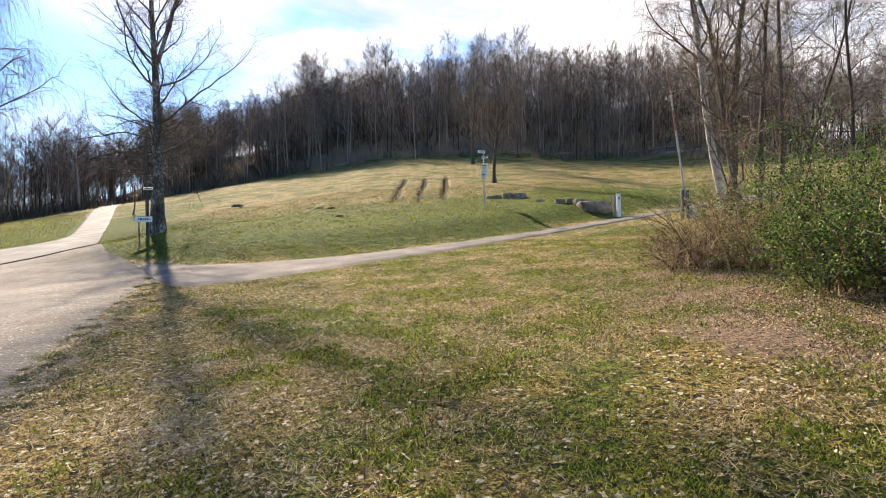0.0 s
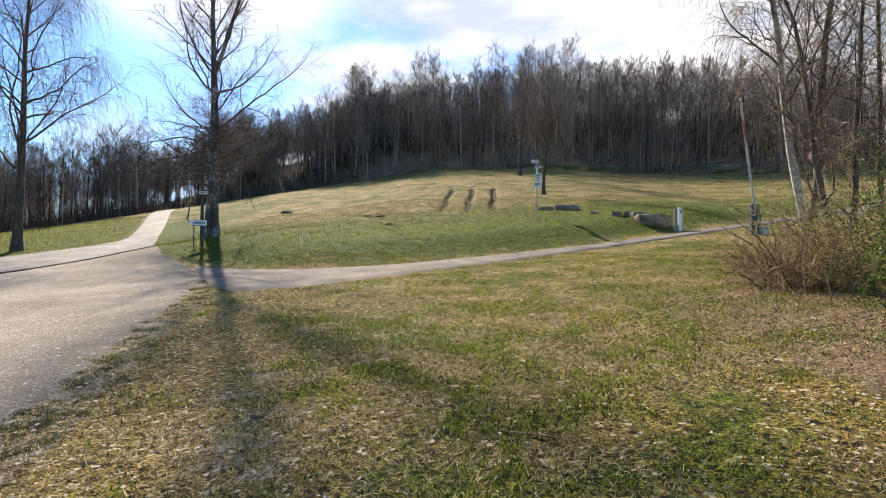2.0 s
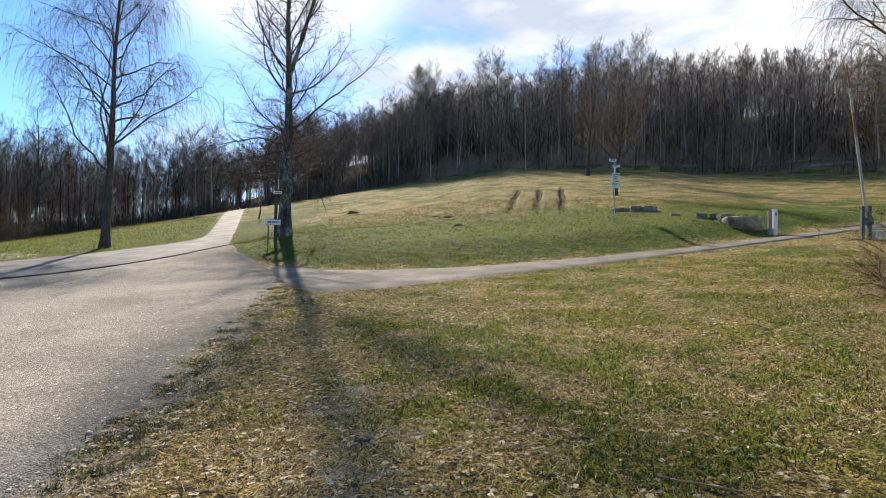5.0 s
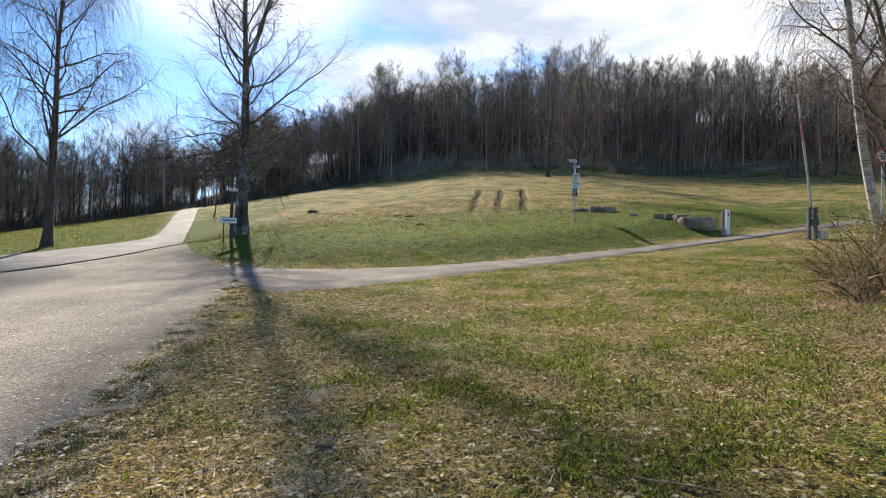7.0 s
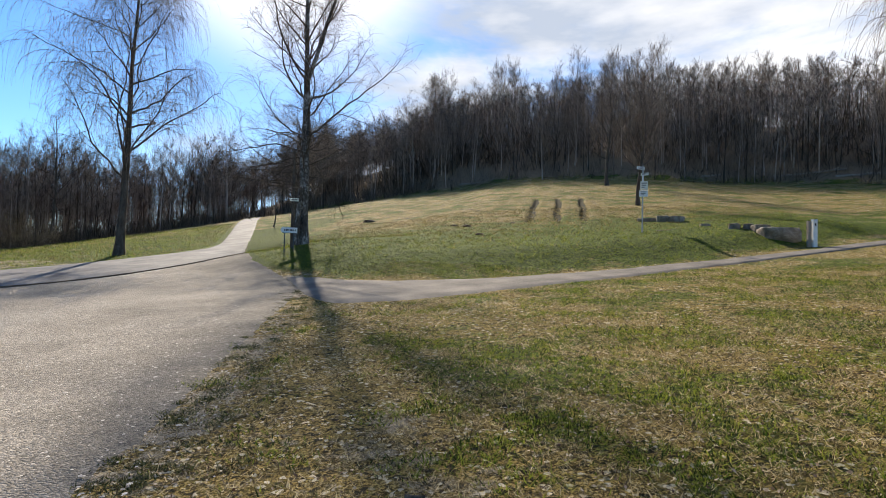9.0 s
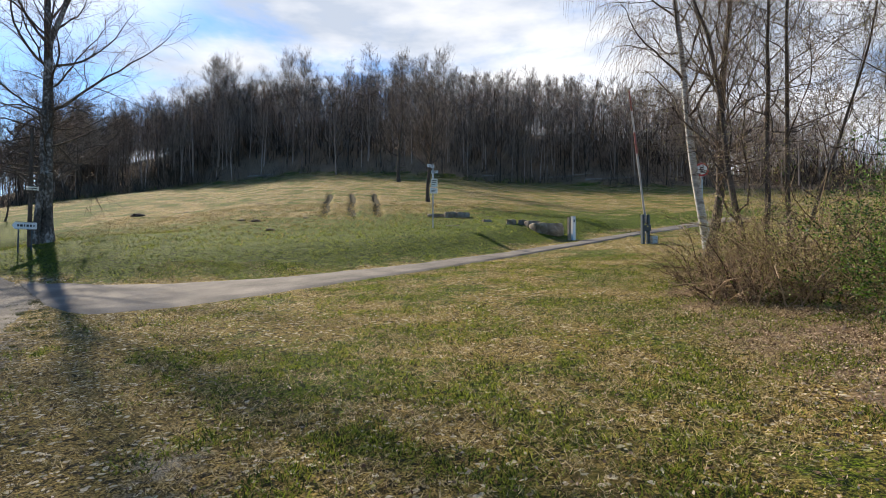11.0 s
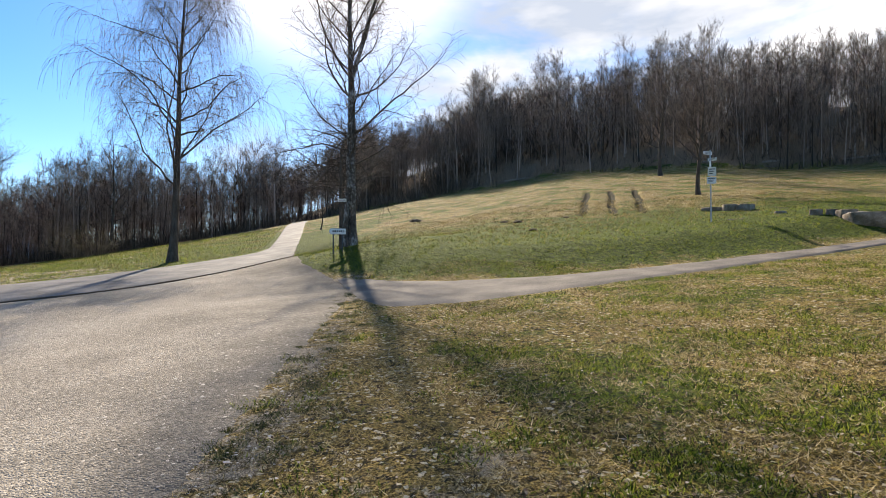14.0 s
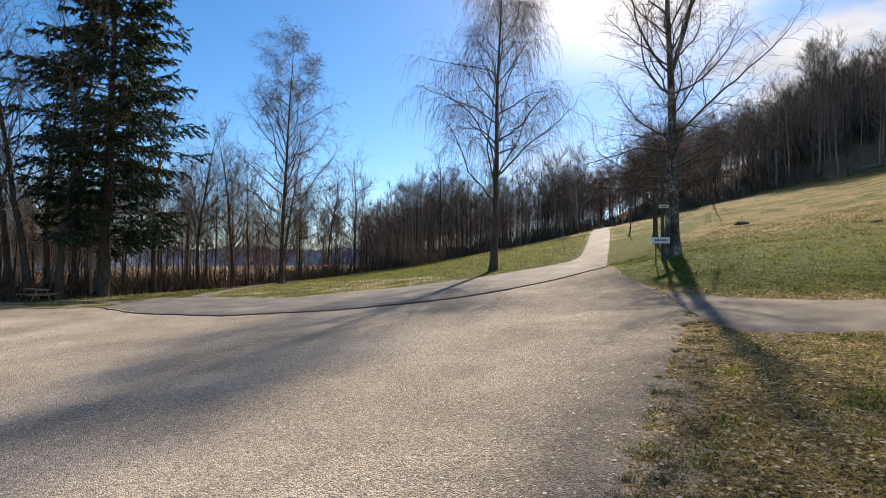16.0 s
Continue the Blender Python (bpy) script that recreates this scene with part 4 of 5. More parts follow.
add_tree("bush", shrub, -50.5, 44.0, "yellowish budding bush at the wood's edge", "bush", "", 0, 56, radius=3.2, height=3.6, stems=90, sub=8, bud=6000, twig=0.008)


def build_woods():
    """The bare woods: on the hill behind the meadow and round the forecourt."""
    rng = np.random.default_rng(5)
    near = [wood_tree(np.random.default_rng(100 + k), 15.0, 8, 17) for k in range(8)]
    far = [wood_tree(np.random.default_rng(200 + k), 15.0, 6, 14) for k in range(8)]
    seg = np.hypot(*np.diff(WOOD_EDGE, axis=0).T)
    cum = np.r_[0, np.cumsum(seg)]

    def scatter(count, d0, d1, s0, s1, power=1.0):
        s = rng.uniform(s0, s1, count) * cum[-1]
        k = np.clip(np.searchsorted(cum, s) - 1, 0, len(seg) - 1)
        u = ((s - cum[k]) / seg[k])[:, None]
        p = WOOD_EDGE[k] * (1 - u) + WOOD_EDGE[k + 1] * u
        d = np.diff(WOOD_EDGE, axis=0)[k] / seg[k][:, None]
        nrm = np.stack([-d[:, 1], d[:, 0]], 1)
        deep = d0 + (d1 - d0) * rng.random(count) ** power
        return p + nrm * deep[:, None] + rng.normal(0, 0.8, (count, 2)), deep

    def plant(name, label, jobs):
        sh = Shell()
        for pool, pts, lo, hi in jobs:
            z = ground_z(pts[:, 0], pts[:, 1])
            on_lane = np.abs(polyline_distance(pts[:, 0], pts[:, 1], (LANE_RIGHT + LANE_LEFT) / 2)) < 3.4
            on_lane |= (np.degrees(np.arctan2(pts[:, 0] + 1, pts[:, 1] - 1)) + rng.normal(0, 3, len(pts)) > 43) & (pts[:, 0] > 0)
            for (x, y), zz, skip in zip(pts, z, on_lane):
                if not skip:
                    sh.join(pool[rng.integers(len(pool))], pose(x, y, zz - 0.2, 0, 0, rng.uniform(0, 360)), lo + (hi - lo) * rng.random() ** 0.8)
        tagged(new(name, sh.mesh(name, WOODS)), label, "woods", kind="stuff")

    def slope(count):
        p = np.stack([rng.uniform(-95, 110, count * 6), rng.uniform(55, 150, count * 6)], 1)
        deep = polyline_distance(p[:, 0], p[:, 1], WOOD_EDGE)
        return p[(deep > 3) & (deep < 56)][:count]

    def clump(x, y, count, spread):
        return np.stack([rng.normal(x, spread, count), rng.normal(y, spread, count)], 1)

    plant("hill_woods", "bare grey-brown broadleaf woods covering the hill", [
        (near, scatter(150, 0, 8, 0.44, 0.80)[0], 0.45, 0.74),
        (far, slope(1080), 0.46, 0.74),
        (near, clump(7.5, 108, 16, 4.0), 0.85, 1.02), (near, clump(-23, 98, 9, 3.0), 0.85, 1.02), (near, clump(-13, 101, 8, 3.0), 0.82, 0.98)])
    back = np.stack([rng.uniform(-70, -18, 190), rng.uniform(86, 126, 190)], 1)
    plant("lane_woods", "bare woods closing the view where the lane goes over the rise", [(near, back[:34] * np.array((1, 0.3)) + np.array((0, 60)), 0.36, 0.62), (far, back[34:190], 0.42, 0.68)])
    plant("forecourt_woods", "bare broadleaf woods with many thin trunks round the forecourt", [
        (near, scatter(150, 0, 9, 0.13, 0.46)[0], 0.42, 0.85),
        (far, scatter(420, 6, 46, 0.13, 0.46)[0], 0.55, 0.82)])
    # undergrowth
    sh = Shell()
    for s0, s1, count in ((0.42, 0.80, 700), (0.14, 0.46, 1700)):
        pts, deep = scatter(count, -0.5, 22, s0, s1, 1.5)
        for x, y in pts:
            m = 16
            a = rng.normal(0, 0.4, (m, 3))
            a[:, 2] = 1
            st = np.stack([x + rng.normal(0, 0.5, m), y + rng.normal(0, 0.5, m), np.zeros(m)], 1)
            st[:, 2] = float(ground_z(x, y)) - 0.1
            P = grow(rng, st, a / np.linalg.norm(a, axis=1, keepdims=True), rng.uniform(0.5, 3.0, m), 4, 0.22, 0.01)
            ribbons(sh, rng, P, 0.022, 0.008)
    pts, deep = scatter(900, 6, 58, 0.40, 0.78)
    for x, y in pts:
        m = 12
        a = rng.normal(0, 0.35, (m, 3))
        a[:, 2] = 1
        st = np.stack([x + rng.normal(0, 1.2, m), y + rng.normal(0, 1.2, m), np.full(m, float(ground_z(x, y)) - 0.3)], 1)
        P = grow(rng, st, a / np.linalg.norm(a, axis=1, keepdims=True), rng.uniform(2.0, 6.5, m), 4, 0.2, 0.02)
        ribbons(sh, rng, P, 0.07, 0.025)
    tagged(new("undergrowth", sh.mesh("undergrowth", BRUSH)), "brown undergrowth and saplings along the wood's edge", "undergrowth", kind="stuff")


build_woods()
for k, (x, y, h, r) in enumerate([(-45.8, 9.0, 21, 0.24), (-47.5, 6.6, 22, 0.22), (-48.5, 10.2, 20, 0.2), (-46.5, 7.5, 21, 0.24), (-47.5, 5.0, 22.0, 0.22), (-49.0, 8.8, 19.0, 0.2), (-50.0, 15.8, 16, 0.22), (-54, 20.5, 15, 0.2), (-56, 24.5, 15, 0.18), (-60.5, 31.5, 15.0, 0.22), (-60.0, 37.5, 13, 0.17), (-59.5, 41, 14, 0.19), (-54, 50, 14, 0.18)]):
    add_tree("edge_tree", bare_tree, x, y, "bare broadleaf tree at the edge of the woods", "tree", "edge trees", k * 77, 60 + k, h=h, r=r, first=0.25, limbs=20, sub=7, twigs=5, up=0.1, spread=0.33, lean=0.05 * math.sin(k * 2.1), twig=0.009)


# ---------------------------------------------------------------- loose cover on the ground
def build_cover():
    rng = np.random.default_rng(8)

    def lay(count, x0, x1, y0, y1):
        return np.stack([rng.uniform(x0, x1, count), rng.uniform(y0, y1, count)], 1)

    def off_paving(p, gap=0.0):
        e = -polyline_distance(p[:, 0], p[:, 1], GRAVEL_RIGHT)
        inside_path = (p[:, 1] > np.interp(p[:, 0], PATH_NEAR[:, 0], PATH_NEAR[:, 1]) - 0.05) & (p[:, 1] < np.interp(p[:, 0], PATH_FAR[:, 0], PATH_FAR[:, 1]) + 0.05) & (p[:, 0] > -8)
        return (e > gap) & ~inside_path, e

    def blades(p, lo, hi, width, mat, name, label, lean=0.5):
        z = ground_z(p[:, 0], p[:, 1])
        n = len(p)
        a = rng.random(n) * 2 * np.pi
        h = rng.uniform(lo, hi, n)
        w = width * rng.uniform(0.6, 1.3, n)
        ax = np.stack([np.cos(a), np.sin(a), 0 * a], 1) * w[:, None]
        tip = np.stack([rng.normal(0, lean, n) * h, rng.normal(0, lean, n) * h, h], 1)
        b = np.stack([p[:, 0], p[:, 1], z + 0.0], 1)
        V = np.stack([b - ax, b + ax, b + tip], 1)
        sh = Shell().add(V.reshape(-1, 3), np.arange(n * 3).reshape(-1, 3))
        tagged(new(name, sh.mesh(name, mat)), label, "grass", kind="stuff")

    def tufted(p, strength=1.0, scale=0.9, seed=0.0):
        v = np.array([noise.noise((x * scale, y * scale, seed)) + 0.6 * noise.noise((x * scale * 4, y * scale * 4, seed + 5)) for x, y in p])
        return v * strength

    p = lay(330000, -7.5, 8.5, 1.8, 19.0)
    ok, e = off_paving(p, -0.5)
    far = np.hypot(p[:, 0] + 1.5, p[:, 1] - 2)
    v = tufted(p, 1.0, 1.3, 1.0)
    green = ok & (v + rng.normal(0, 0.22, len(p)) > 0.12 + 0.5 * np.clip(1 - e / 2.8, 0, 1))
    blades(p[green], 0.02, 0.065, 0.0055, BLADE, "lawn_grass", "short green grass of the worn lawn", 0.7)
    dry = ok & ~green & (rng.random(len(p)) < np.clip(0.2 + e / 6, 0, 0.6)) & (e > -0.15)
    blades(p[dry], 0.012, 0.05, 0.005, HAY, "dry_lawn_grass", "flattened straw-coloured grass in the lawn", 1.3)
    # a closer pile of blades and flat dead bits where the lawn is passed nearest
    p = lay(420000, -6.0, 6.5, 2.6, 10.5)
    ok, e = off_paving(p, -0.35)
    near_by = rng.random(len(p)) < np.clip(1.25 - (p[:, 1] - 2.6) / 9.0, 0, 1)
    knot = tufted(p, 1.0, 6.0, 9.0)
    v = tufted(p, 1.0, 1.3, 1.0)
    ok &= near_by & (knot > -0.05) & (rng.random(len(p)) < np.clip(0.35 + e / 4.0, 0, 1))
    fresh = v + 0.5 * knot + rng.normal(0, 0.2, len(p)) > 0.12 + 0.6 * np.clip(1 - e / 3.2, 0, 1)
    blades(p[ok & fresh], 0.012, 0.038, 0.0045, BLADE, "lawn_tufts", "small green tufts in the worn lawn", 0.9)
    blades(p[ok & ~fresh], 0.008, 0.03, 0.0045, HAY, "dead_lawn_tufts", "matted dead grass in the worn lawn", 1.8)
    p = lay(120000, -17, 12, 17, 42)
    ok, e = off_paving(p, 0.2)
    past = p[:, 1] - np.interp(p[:, 0], FOOT[:, 0], FOOT[:, 1])
    v = tufted(p, 1.0, 1.7, 4.0)
    ok &= (past > 0.1) & (v + rng.normal(0, 0.18, len(p)) > 0.0)
    fresh = past < 11 + rng.normal(0, 5.0, len(p))
    blades(p[ok & fresh], 0.03, 0.10, 0.010, BLADE, "bank_grass", "tufted green grass on the meadow bank", 0.8)
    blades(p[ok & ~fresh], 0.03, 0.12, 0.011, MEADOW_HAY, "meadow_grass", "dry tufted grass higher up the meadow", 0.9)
    # the lawn strip beyond the lane
    p = lay(90000, -52, -17, 9, 56)
    strip = polyline_distance(p[:, 0], p[:, 1], LANE_LEFT) > 0.3
    strip &= polyline_distance(p[:, 0], p[:, 1], WOOD_EDGE) < -0.5
    fresh = tufted(p, 1.0, 0.5, 7.0) + rng.normal(0, 0.25, len(p)) > -0.25
    blades(p[strip & fresh], 0.03, 0.11, 0.014, BLADE, "strip_grass", "green grass of the lawn strip beyond the lane", 0.8)
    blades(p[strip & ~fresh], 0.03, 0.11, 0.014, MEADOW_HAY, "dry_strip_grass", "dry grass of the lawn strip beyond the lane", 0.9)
    # dark tufts creeping over the edge of the gravel
    line = resample(GRAVEL_RIGHT[2:10], 400)
    seedling = line[rng.integers(0, 400, 110)] + np.stack([rng.normal(-0.12, 0.28, 110), rng.normal(0, 0.2, 110)], 1)
    p = np.repeat(seedling, 90, axis=0)
    p = p + rng.normal(0, 1, p.shape) * np.repeat(rng.uniform(0.03, 0.09, 110), 90)[:, None]
    blades(p, 0.012, 0.04, 0.005, DARK_BLADE, "edge_tufts", "dark grass tufts creeping over the gravel's edge", 0.9)
    # fallen leaves
    p = np.concatenate([lay(11000, -5.5, 6, 1.5, 15), np.stack([rng.normal(4.7, 1.5, 26000), rng.normal(6.2, 2.8, 26000)], 1)])
    ok, e = off_paving(p, 0.0)
    p = p[ok & (p[:, 1] > 0.5)]
    at = np.stack([p[:, 0], p[:, 1], ground_z(p[:, 0], p[:, 1]) + rng.uniform(0.015, 0.04, len(p))], 1)
    tagged(new("fallen_leaves", specks(rng, at, 0.014, 0.038, 0.6).mesh("fallen_leaves", DEAD)), "curled brown leaves fallen on the lawn under the thicket", "leaves", kind="stuff")
    # loose stones on the forecourt and in the worn turf
    p = lay(42000, -13, 1.0, 2.0, 13)
    e = -polyline_distance(p[:, 0], p[:, 1], GRAVEL_RIGHT)
    keep = (e < 0.3) | (rng.random(len(p)) < 0.22 * np.exp(-np.maximum(e, 0) / 1.8))
    p = p[keep]
    n = len(p)
    s = rng.gamma(2.0, 0.0036, n).clip(0.004, 0.026)
    z = ground_z(p[:, 0], p[:, 1]) + np.where(e[keep] < 0, 0.02, 0.003)
    d = np.array([(1, 0, 0), (0, 1, 0), (-1, 0, 0), (0, -1, 0), (0, 0, 0.4)])
    V = np.stack([p[:, 0], p[:, 1], z - s * 0.05], 1)[:, None] + d[None] * s[:, None, None] * rng.uniform(0.6, 1.4, (n, 5, 1))
    F = np.array([(0, 1, 4), (1, 2, 4), (2, 3, 4), (3, 0, 4)])
    F = (np.arange(n)[:, None, None] * 5 + F[None]).reshape(-1, 3)
    tagged(new("loose_stones", Shell().add(V.reshape(-1, 3), F).mesh("loose_stones", PEBBLE)), "loose pale pebbles strewn over the gravel", "gravel", kind="stuff")


build_cover()


# ---------------------------------------------------------------- things
def box(w, d, h, x=0, y=0, z=0, bevel=0.006):
    """A bevelled block that stands on z."""
    bm = bmesh.new()
    bmesh.ops.create_cube(bm, size=1.0, matrix=Matrix.Translation((x, y, z + h / 2)) @ Matrix.Diagonal((w, d, h, 1)))
    if bevel:
        bmesh.ops.bevel(bm, geom=bm.edges[:], offset=min(bevel, 0.3 * min(w, d, h)), segments=2, affect="EDGES", profile=0.5)
    return bm


def rod(r, h, x=0, y=0, z=0, n=16, r2=None):
    bm = bmesh.new()
    bmesh.ops.create_cone(bm, cap_ends=True, segments=n, radius1=r, radius2=r if r2 is None else r2, depth=h, matrix=Matrix.Translation((x, y, z + h / 2)))
    return bm


def boulder(w, d, h, seed):
    bm = bmesh.new()
    bmesh.ops.create_icosphere(bm, subdivisions=4, radius=1.0)
    for v in bm.verts:
        c = v.co.copy()
        top = 0.42
        c = Vector([math.copysign(abs(a) ** 0.6, a) for a in c])
        k = 1 + 0.20 * noise.noise(c * 1.3 + Vector((seed, 0, 0))) + 0.07 * noise.noise(c * 4 + Vector((0, seed, 0)))
        c *= k
        c.z = min(c.z, top + 0.08 * noise.noise(c * 3))
        v.co = (c.x * w / 2, c.y * d / 2, c.z * h / 1.3 + h * 0.35)
    return bm


ROCKS = [(7.0, 26.1, 1.75, 1.3, 0.66, 5), (6.45, 26.5, 0.75, 0.6, 0.5, 20), (6.1, 26.9, 0.45, 0.4, 0.4, 50), (5.6, 27.0, 0.65, 0.5, 0.42, 70), (4.9, 28.9, 0.5, 0.4, 0.24, 0),
         (4.25, 31.9, 0.95, 0.7, 0.5, 30), (3.65, 32.2, 1.0, 0.8, 0.5, 80), (3.0, 32.6, 1.3, 0.8, 0.28, 10)]
for k, (x, y, w, d, h, turn) in enumerate(ROCKS):
    w, d, h = w * 0.85, d * 0.85, h * 0.9
    tagged(part("boulder", boulder(w, d, h, k * 3.7), STONE, m=on_ground(x, y, turn, 0.05), smooth=True), "weathered pale flat-topped limestone block in the grass", "rock", "row of boulders")


def signpost():
    s = thing("signpost", on_ground(1.85, 26.5, 0, 0.1), "thin steel hiking signpost with several plates on the bank", "signpost")
    part("post", rod(0.026, 2.95), STEEL, s, "galvanised tube")
    for z, w, h, mat, turn, x, name in ((2.78, 0.42, 0.13, WHITE, 35, -0.12, "fingerboard"), (2.52, 0.34, 0.12, CREAM, -30, 0.08, "fingerboard"), (1.92, 0.30, 0.36, CREAM, 0, 0.05, "notice_plate"), (1.62, 0.34, 0.26, WHITE, 0, 0.03, "notice_plate")):
        p = part(name, box(w, 0.012, h, 0, -0.035, 0, 0.003), mat, s, "pale lettered plate", pose(x, 0, z, 0, 0, turn))
        for r in range(3):
            part("lettering", box(w * (0.72 - 0.14 * r), 0.004, h * 0.09, -w * 0.06 * r, -0.043, h * (0.72 - 0.24 * r), 0), BLACK, p)
    part("marker", rod(0.034, 0.42, 0, 0, 2.12), WHITE, s, "white painted band")
    return s


def lane_sign():
    s = thing("lane_sign", on_ground(-11.95, 21.7, 30, 0.05), "white arrow sign on two posts beside the birch", "sign")
    for x in (-0.17, 0.17):
        part("post", rod(0.022, 0.98, x), DARK_STEEL, s, "grey tube")
    bm = bmesh.new()
    shape = [(-0.34, 0.12), (-0.27, 0.0), (0.30, 0.0), (0.30, 0.24), (-0.27, 0.24)]
    f = bm.faces.new([bm.verts.new((x, -0.03, z + 0.76)) for x, z in shape])
    ext = bmesh.ops.extrude_face_region(bm, geom=[f])
    bmesh.ops.translate(bm, verts=[v for v in ext["geom"] if isinstance(v, bmesh.types.BMVert)], vec=(0, 0.014, 0))
    bmesh.ops.recalc_face_normals(bm, faces=bm.faces)
    b = part("arrow_board", bm, WHITE, s, "white arrow-shaped board")
    for z, w, h in ((0.985, 0.58, 0.012), (0.765, 0.58, 0.012)):
        part("border", box(w, 0.004, h, 0.02, -0.034, z, 0), BLACK, b)
    for k, w in enumerate((0.05, 0.07, 0.04, 0.06, 0.05, 0.03)):
        part("lettering", box(w, 0.004, 0.07, -0.18 + k * 0.08, -0.034, 0.845, 0), BLACK, b)
    return s


def trail_pole():
    s = thing("trail_pole", on_ground(-12.35, 22.7, 20, 0.1), "dark wooden pole with a small plate close to the birch", "pole")
    part("pole", rod(0.07, 4.1, r2=0.055), BARK, s, "rough dark wood")
    p = part("plate", box(0.34, 0.02, 0.12, 0.06, -0.09, 2.0, 0.004), CREAM, s, "small pale plate")
    part("lettering", box(0.24, 0.004, 0.025, 0.06, -0.103, 2.05, 0), BLACK, p)


def bollard():
    s = thing("bollard", on_ground(7.8, 25.0, 20, 0.08), "white steel rest post of the barrier beside the path", "post")
    part("post", box(0.17, 0.13, 1.1), WHITE, s, "white painted front")
    part("back_plate", box(0.13, 0.1, 1.06, -0.19, 0.03), WOOD, s, "weathered timber stake")
    part("cap", box(0.19, 0.15, 0.03, 0, 0, 1.1), CONCRETE, s)
    part("reflector", box(0.06, 0.01, 0.12, 0, -0.067, 0.86, 0.002), BLACK, s, "dark reflector")


def barrier():
    s = thing("barrier", on_ground(9.6, 22.2, -8, 0.05), "raised red and white barrier arm on a grey stand", "barrier")
    part("stand", box(0.09, 0.2, 1.2, -0.10, 0, 0, 0.012), DARK_STEEL, s, "dark grey upright")
    part("stand", box(0.09, 0.2, 1.2, 0.10, 0, 0, 0.012), DARK_STEEL, s, "dark grey upright")
    part("pivot", rod(0.05, 0.06, 0, 0, 1.0), STEEL, s)
    tilt = pose(0, 0, 1.05, 0, -6.5, 0)
    arm = part("arm", rod(0.04, 1.9, 0, 0, -0.2), DULL_WHITE, s, "white painted tube", tilt)
    for k in range(4):
        part("stripe", rod(0.046 - 0.004 * k, 0.85, 0, 0, 1.7 + 0.85 * k, r2=0.043 - 0.004 * k), FADED_RED if k in (1, 3) else DULL_WHITE, arm, "painted band")
    part("counterweight", box(0.26, 0.22, 0.24, 0.02, 0, -0.5, 0.02), DARK_STEEL, arm)
    b = thing("concrete_block", on_ground(9.9, 22.15, 12, 0.03), "small pale concrete footing beside the barrier", "block")
    part("block", box(0.27, 0.25, 0.34, 0, 0, 0, 0.02), CONCRETE, b)


def round_sign():
    s = thing("traffic_sign", on_ground(10.4, 19.8, -20, 0.1), "round red-rimmed weight limit sign on a pale pole", "traffic sign")
    part("post", rod(0.03, 3.1), STEEL, s, "galvanised tube")
    for r, y, mat, name in ((0.24, -0.035, RED, "rim"), (0.175, -0.043, WHITE, "face")):
        bm = bmesh.new()
        bmesh.ops.create_cone(bm, cap_ends=True, segments=36, radius1=r, radius2=r, depth=0.012, matrix=Matrix.Translation((0, y, 2.85)) @ Matrix.Rotation(radians(90), 4, "X"))
        part(name, bm, mat, s, "round plate")
    for z, w in ((2.92, 0.12), (2.84, 0.16), (2.78, 0.10)):
        part("lettering", box(w, 0.004, 0.045, 0, -0.051, z - 0.02, 0), BLACK, s)


def no_entry_sign():
    s = thing("red_notice", on_ground(-53.0, 33.0, 45, 0.1), "small red notice board on a post at the wood's edge", "sign")
    part("post", rod(0.035, 1.75), DARK_STEEL, s)
    p = part("board", box(0.55, 0.02, 0.42, 0, -0.045, 1.25, 0.004), RED, s, "red board")
    part("bar", box(0.36, 0.004, 0.09, 0, -0.058, 1.42, 0), WHITE, p)


def picnic_bench(x, y, turn):
    s = thing("picnic_bench", on_ground(x, y, turn, 0.02), "weathered wooden picnic bench under the spruce", "bench")
    for k in range(3):
        part("table_board", box(1.8, 0.22, 0.04, 0, -0.25 + 0.25 * k, 0.71), WOOD, s)
    for yy in (-0.72, 0.72):
        part("seat_board", box(1.8, 0.25, 0.04, 0, yy, 0.43), WOOD, s)
    for xx in (-0.65, 0.65):
        part("crossbeam", box(0.07, 1.6, 0.09, xx, 0, 0.34), WOOD, s)
        part("table_beam", box(0.07, 0.72, 0.08, xx + 0.07, 0, 0.63), WOOD, s)
        for yy in (-1, 1):
            part("leg", box(0.08, 0.07, 0.82, 0, 0, -0.06), WOOD, s, "", pose(xx - 0.07, yy * 0.55, 0.0, yy * 22, 0, 0))


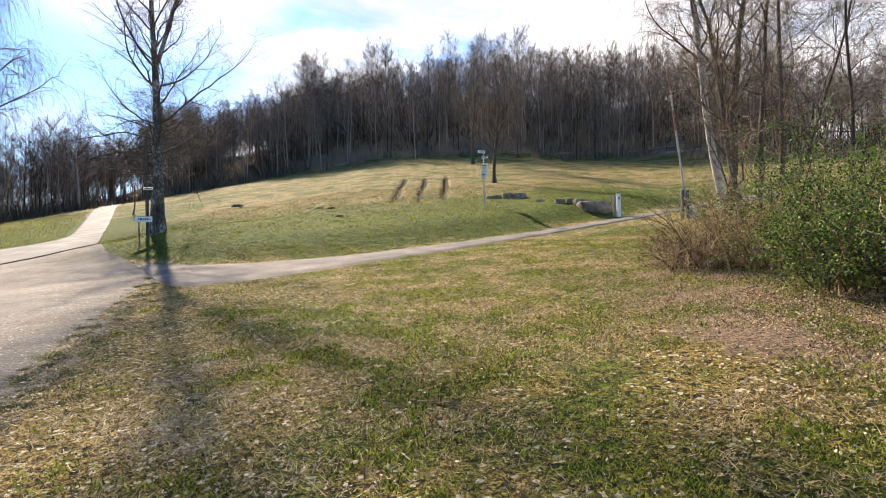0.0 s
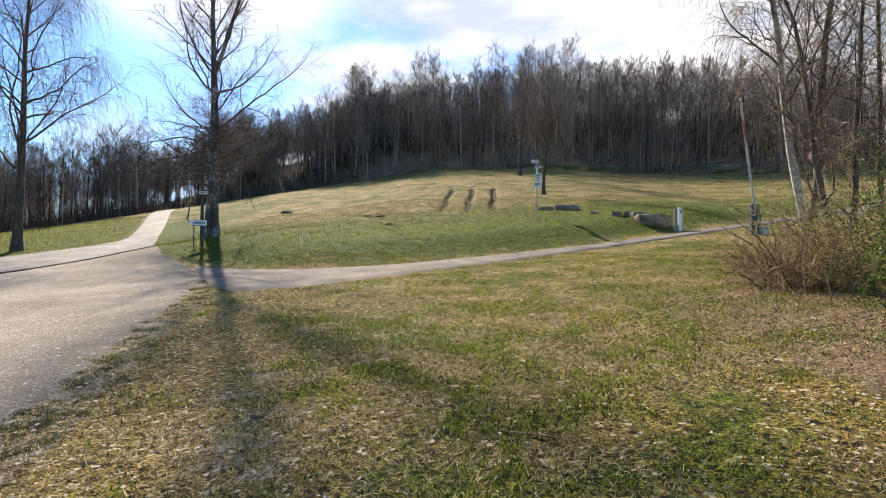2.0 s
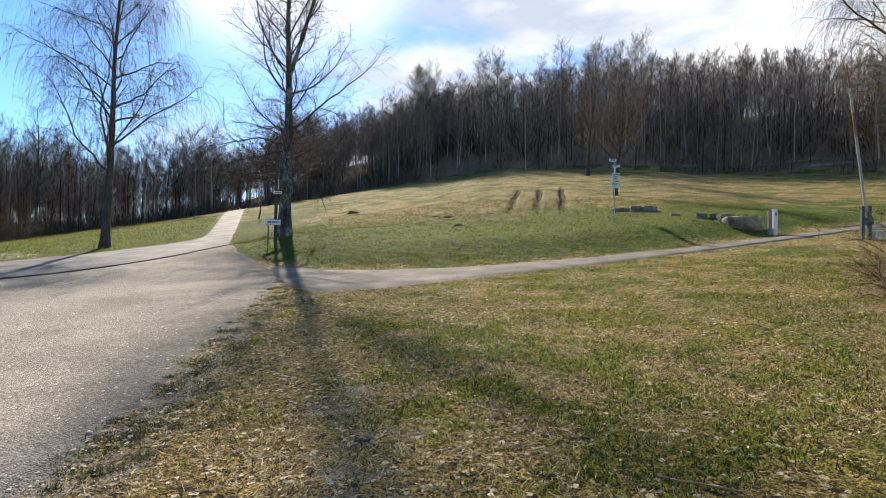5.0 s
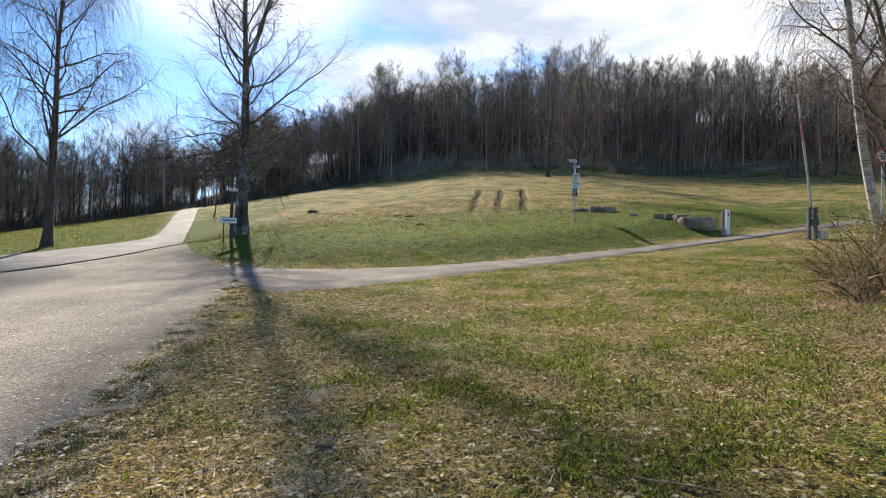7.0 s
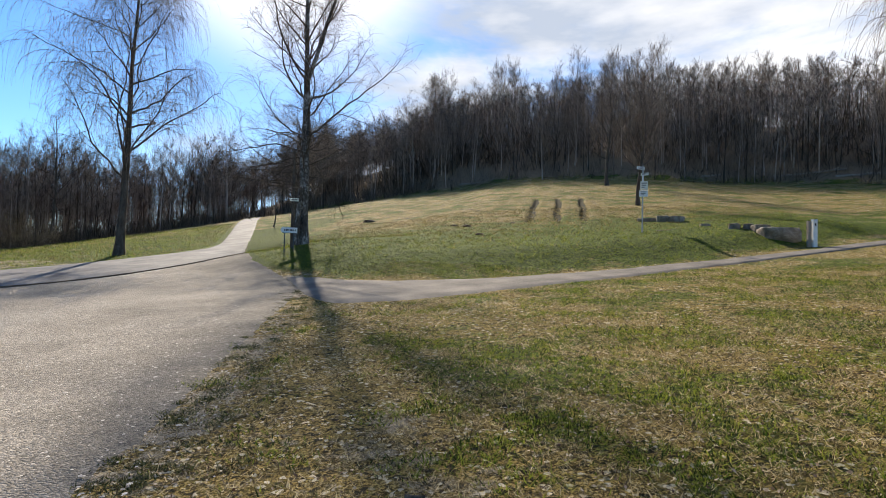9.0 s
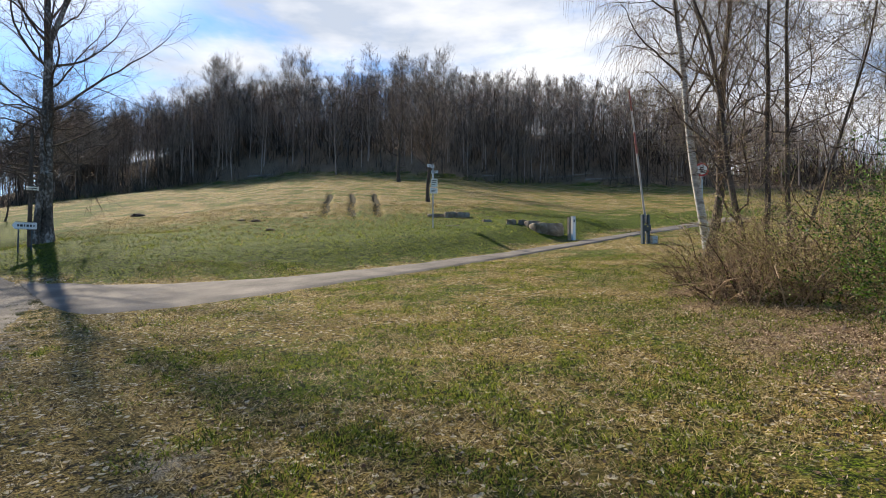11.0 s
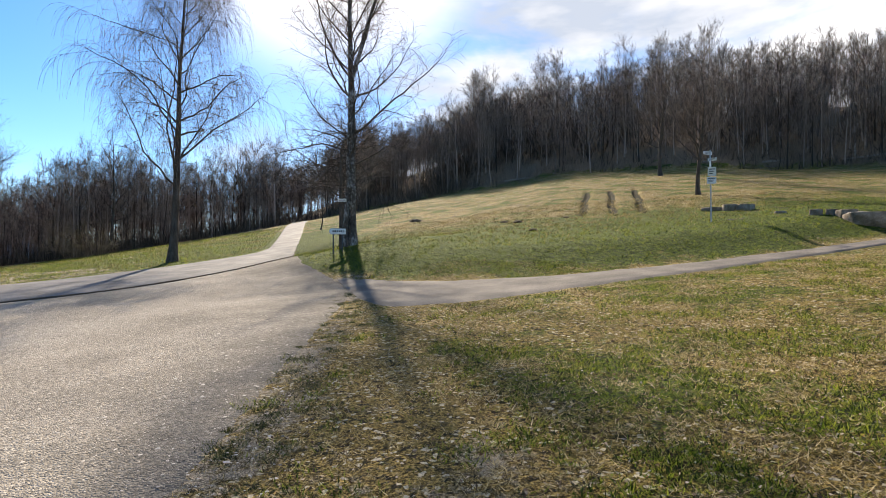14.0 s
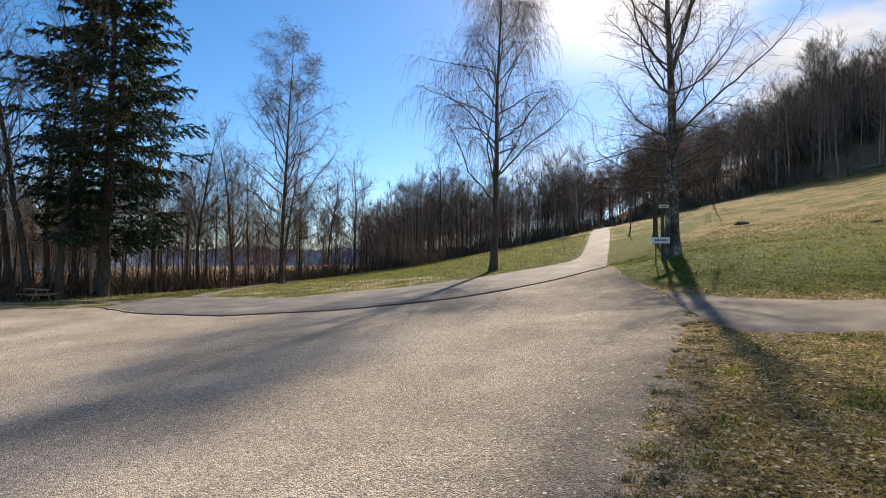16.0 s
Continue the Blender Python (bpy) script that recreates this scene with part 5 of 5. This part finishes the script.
def branch(name, x, y, turn, length, r, seed, mat, label):
    rng = np.random.default_rng(seed)
    P = grow(rng, np.zeros((1, 3)), np.array([[1.0, 0, 0.02]]), length, 9, 0.10, 0)
    P[..., 2] = 0.02 + np.abs(P[..., 2]) * 0.25
    sh = tubes(Shell(), P, taper(r, 9, 0.4), 7)
    st, way, tt, rr = shoots(rng, P, taper(r, 9, 0.4), 3, 0.4, 0.9, 40)
    way[:, 2] = np.abs(way[:, 2]) * 0.3
    tubes(sh, grow(rng, st, way, np.full(3, length * 0.25), 4, 0.1), taper(rr * 0.6, 4, 0.4), 5)
    tagged(part(name, sh, mat, m=on_ground(x, y, turn), smooth=True), label, "branch", "fallen branches")


def molehill(x, y, r, seed):
    bm = bmesh.new()
    bmesh.ops.create_icosphere(bm, subdivisions=3, radius=1.0)
    for v in bm.verts:
        k = 1 + 0.35 * noise.noise(v.co * 2.2 + Vector((seed, 0, 0)))
        v.co = (v.co.x * r * k, v.co.y * r * k, max(v.co.z, -0.3) * r * 0.42 * k)
    tagged(part("molehill", bm, SOIL, m=on_ground(x, y)), "small mound of dark fresh soil in the grass", "molehill", "molehills")


signpost(), lane_sign(), trail_pole(), bollard(), barrier(), round_sign(), no_entry_sign()
picnic_bench(-45.5, 7.8, 20)
branch("fallen_branch", -0.35, 4.75, -35, 0.5, 0.008, 1, SHRUB, "thin broken stick lying on the lawn")
branch("fallen_branch", 2.5, 26.9, -15, 0.9, 0.03, 2, WOOD, "pale bleached branch lying on the bank")
branch("fallen_branch", 4.3, 4.2, 120, 0.9, 0.018, 3, WOOD, "crooked dead branch under the bush")
branch("fallen_branch", 3.7, 3.7, 40, 0.6, 0.010, 4, SHRUB, "thin dead branch under the bush")
branch("fallen_branch", -2.45, 5.14, 10, 0.13, 0.016, 5, BARK, "dark scrap of bark on the worn turf")
for k, (x, y, r) in enumerate([(-6.6, 31.8, 0.26), (-5.2, 27.0, 0.2), (-7.4, 32.3, 0.2), (-16.3, 43.0, 0.45), (-4.2, 33.0, 0.16)]):
    molehill(x, y, r, k * 2.3)
for k, (x, y, turn, length) in enumerate([(9, 74.5, 12, 6.0), (15, 73.0, -8, 5.0), (22, 70.5, -20, 7.0), (-9, 78.5, 15, 5.0), (-16, 80.5, -10, 6.0), (27, 67.5, -30, 5.5)]):
    branch("fallen_log", x, y, turn, length, 0.16, 30 + k, WOOD, "bleached fallen log at the edge of the woods")
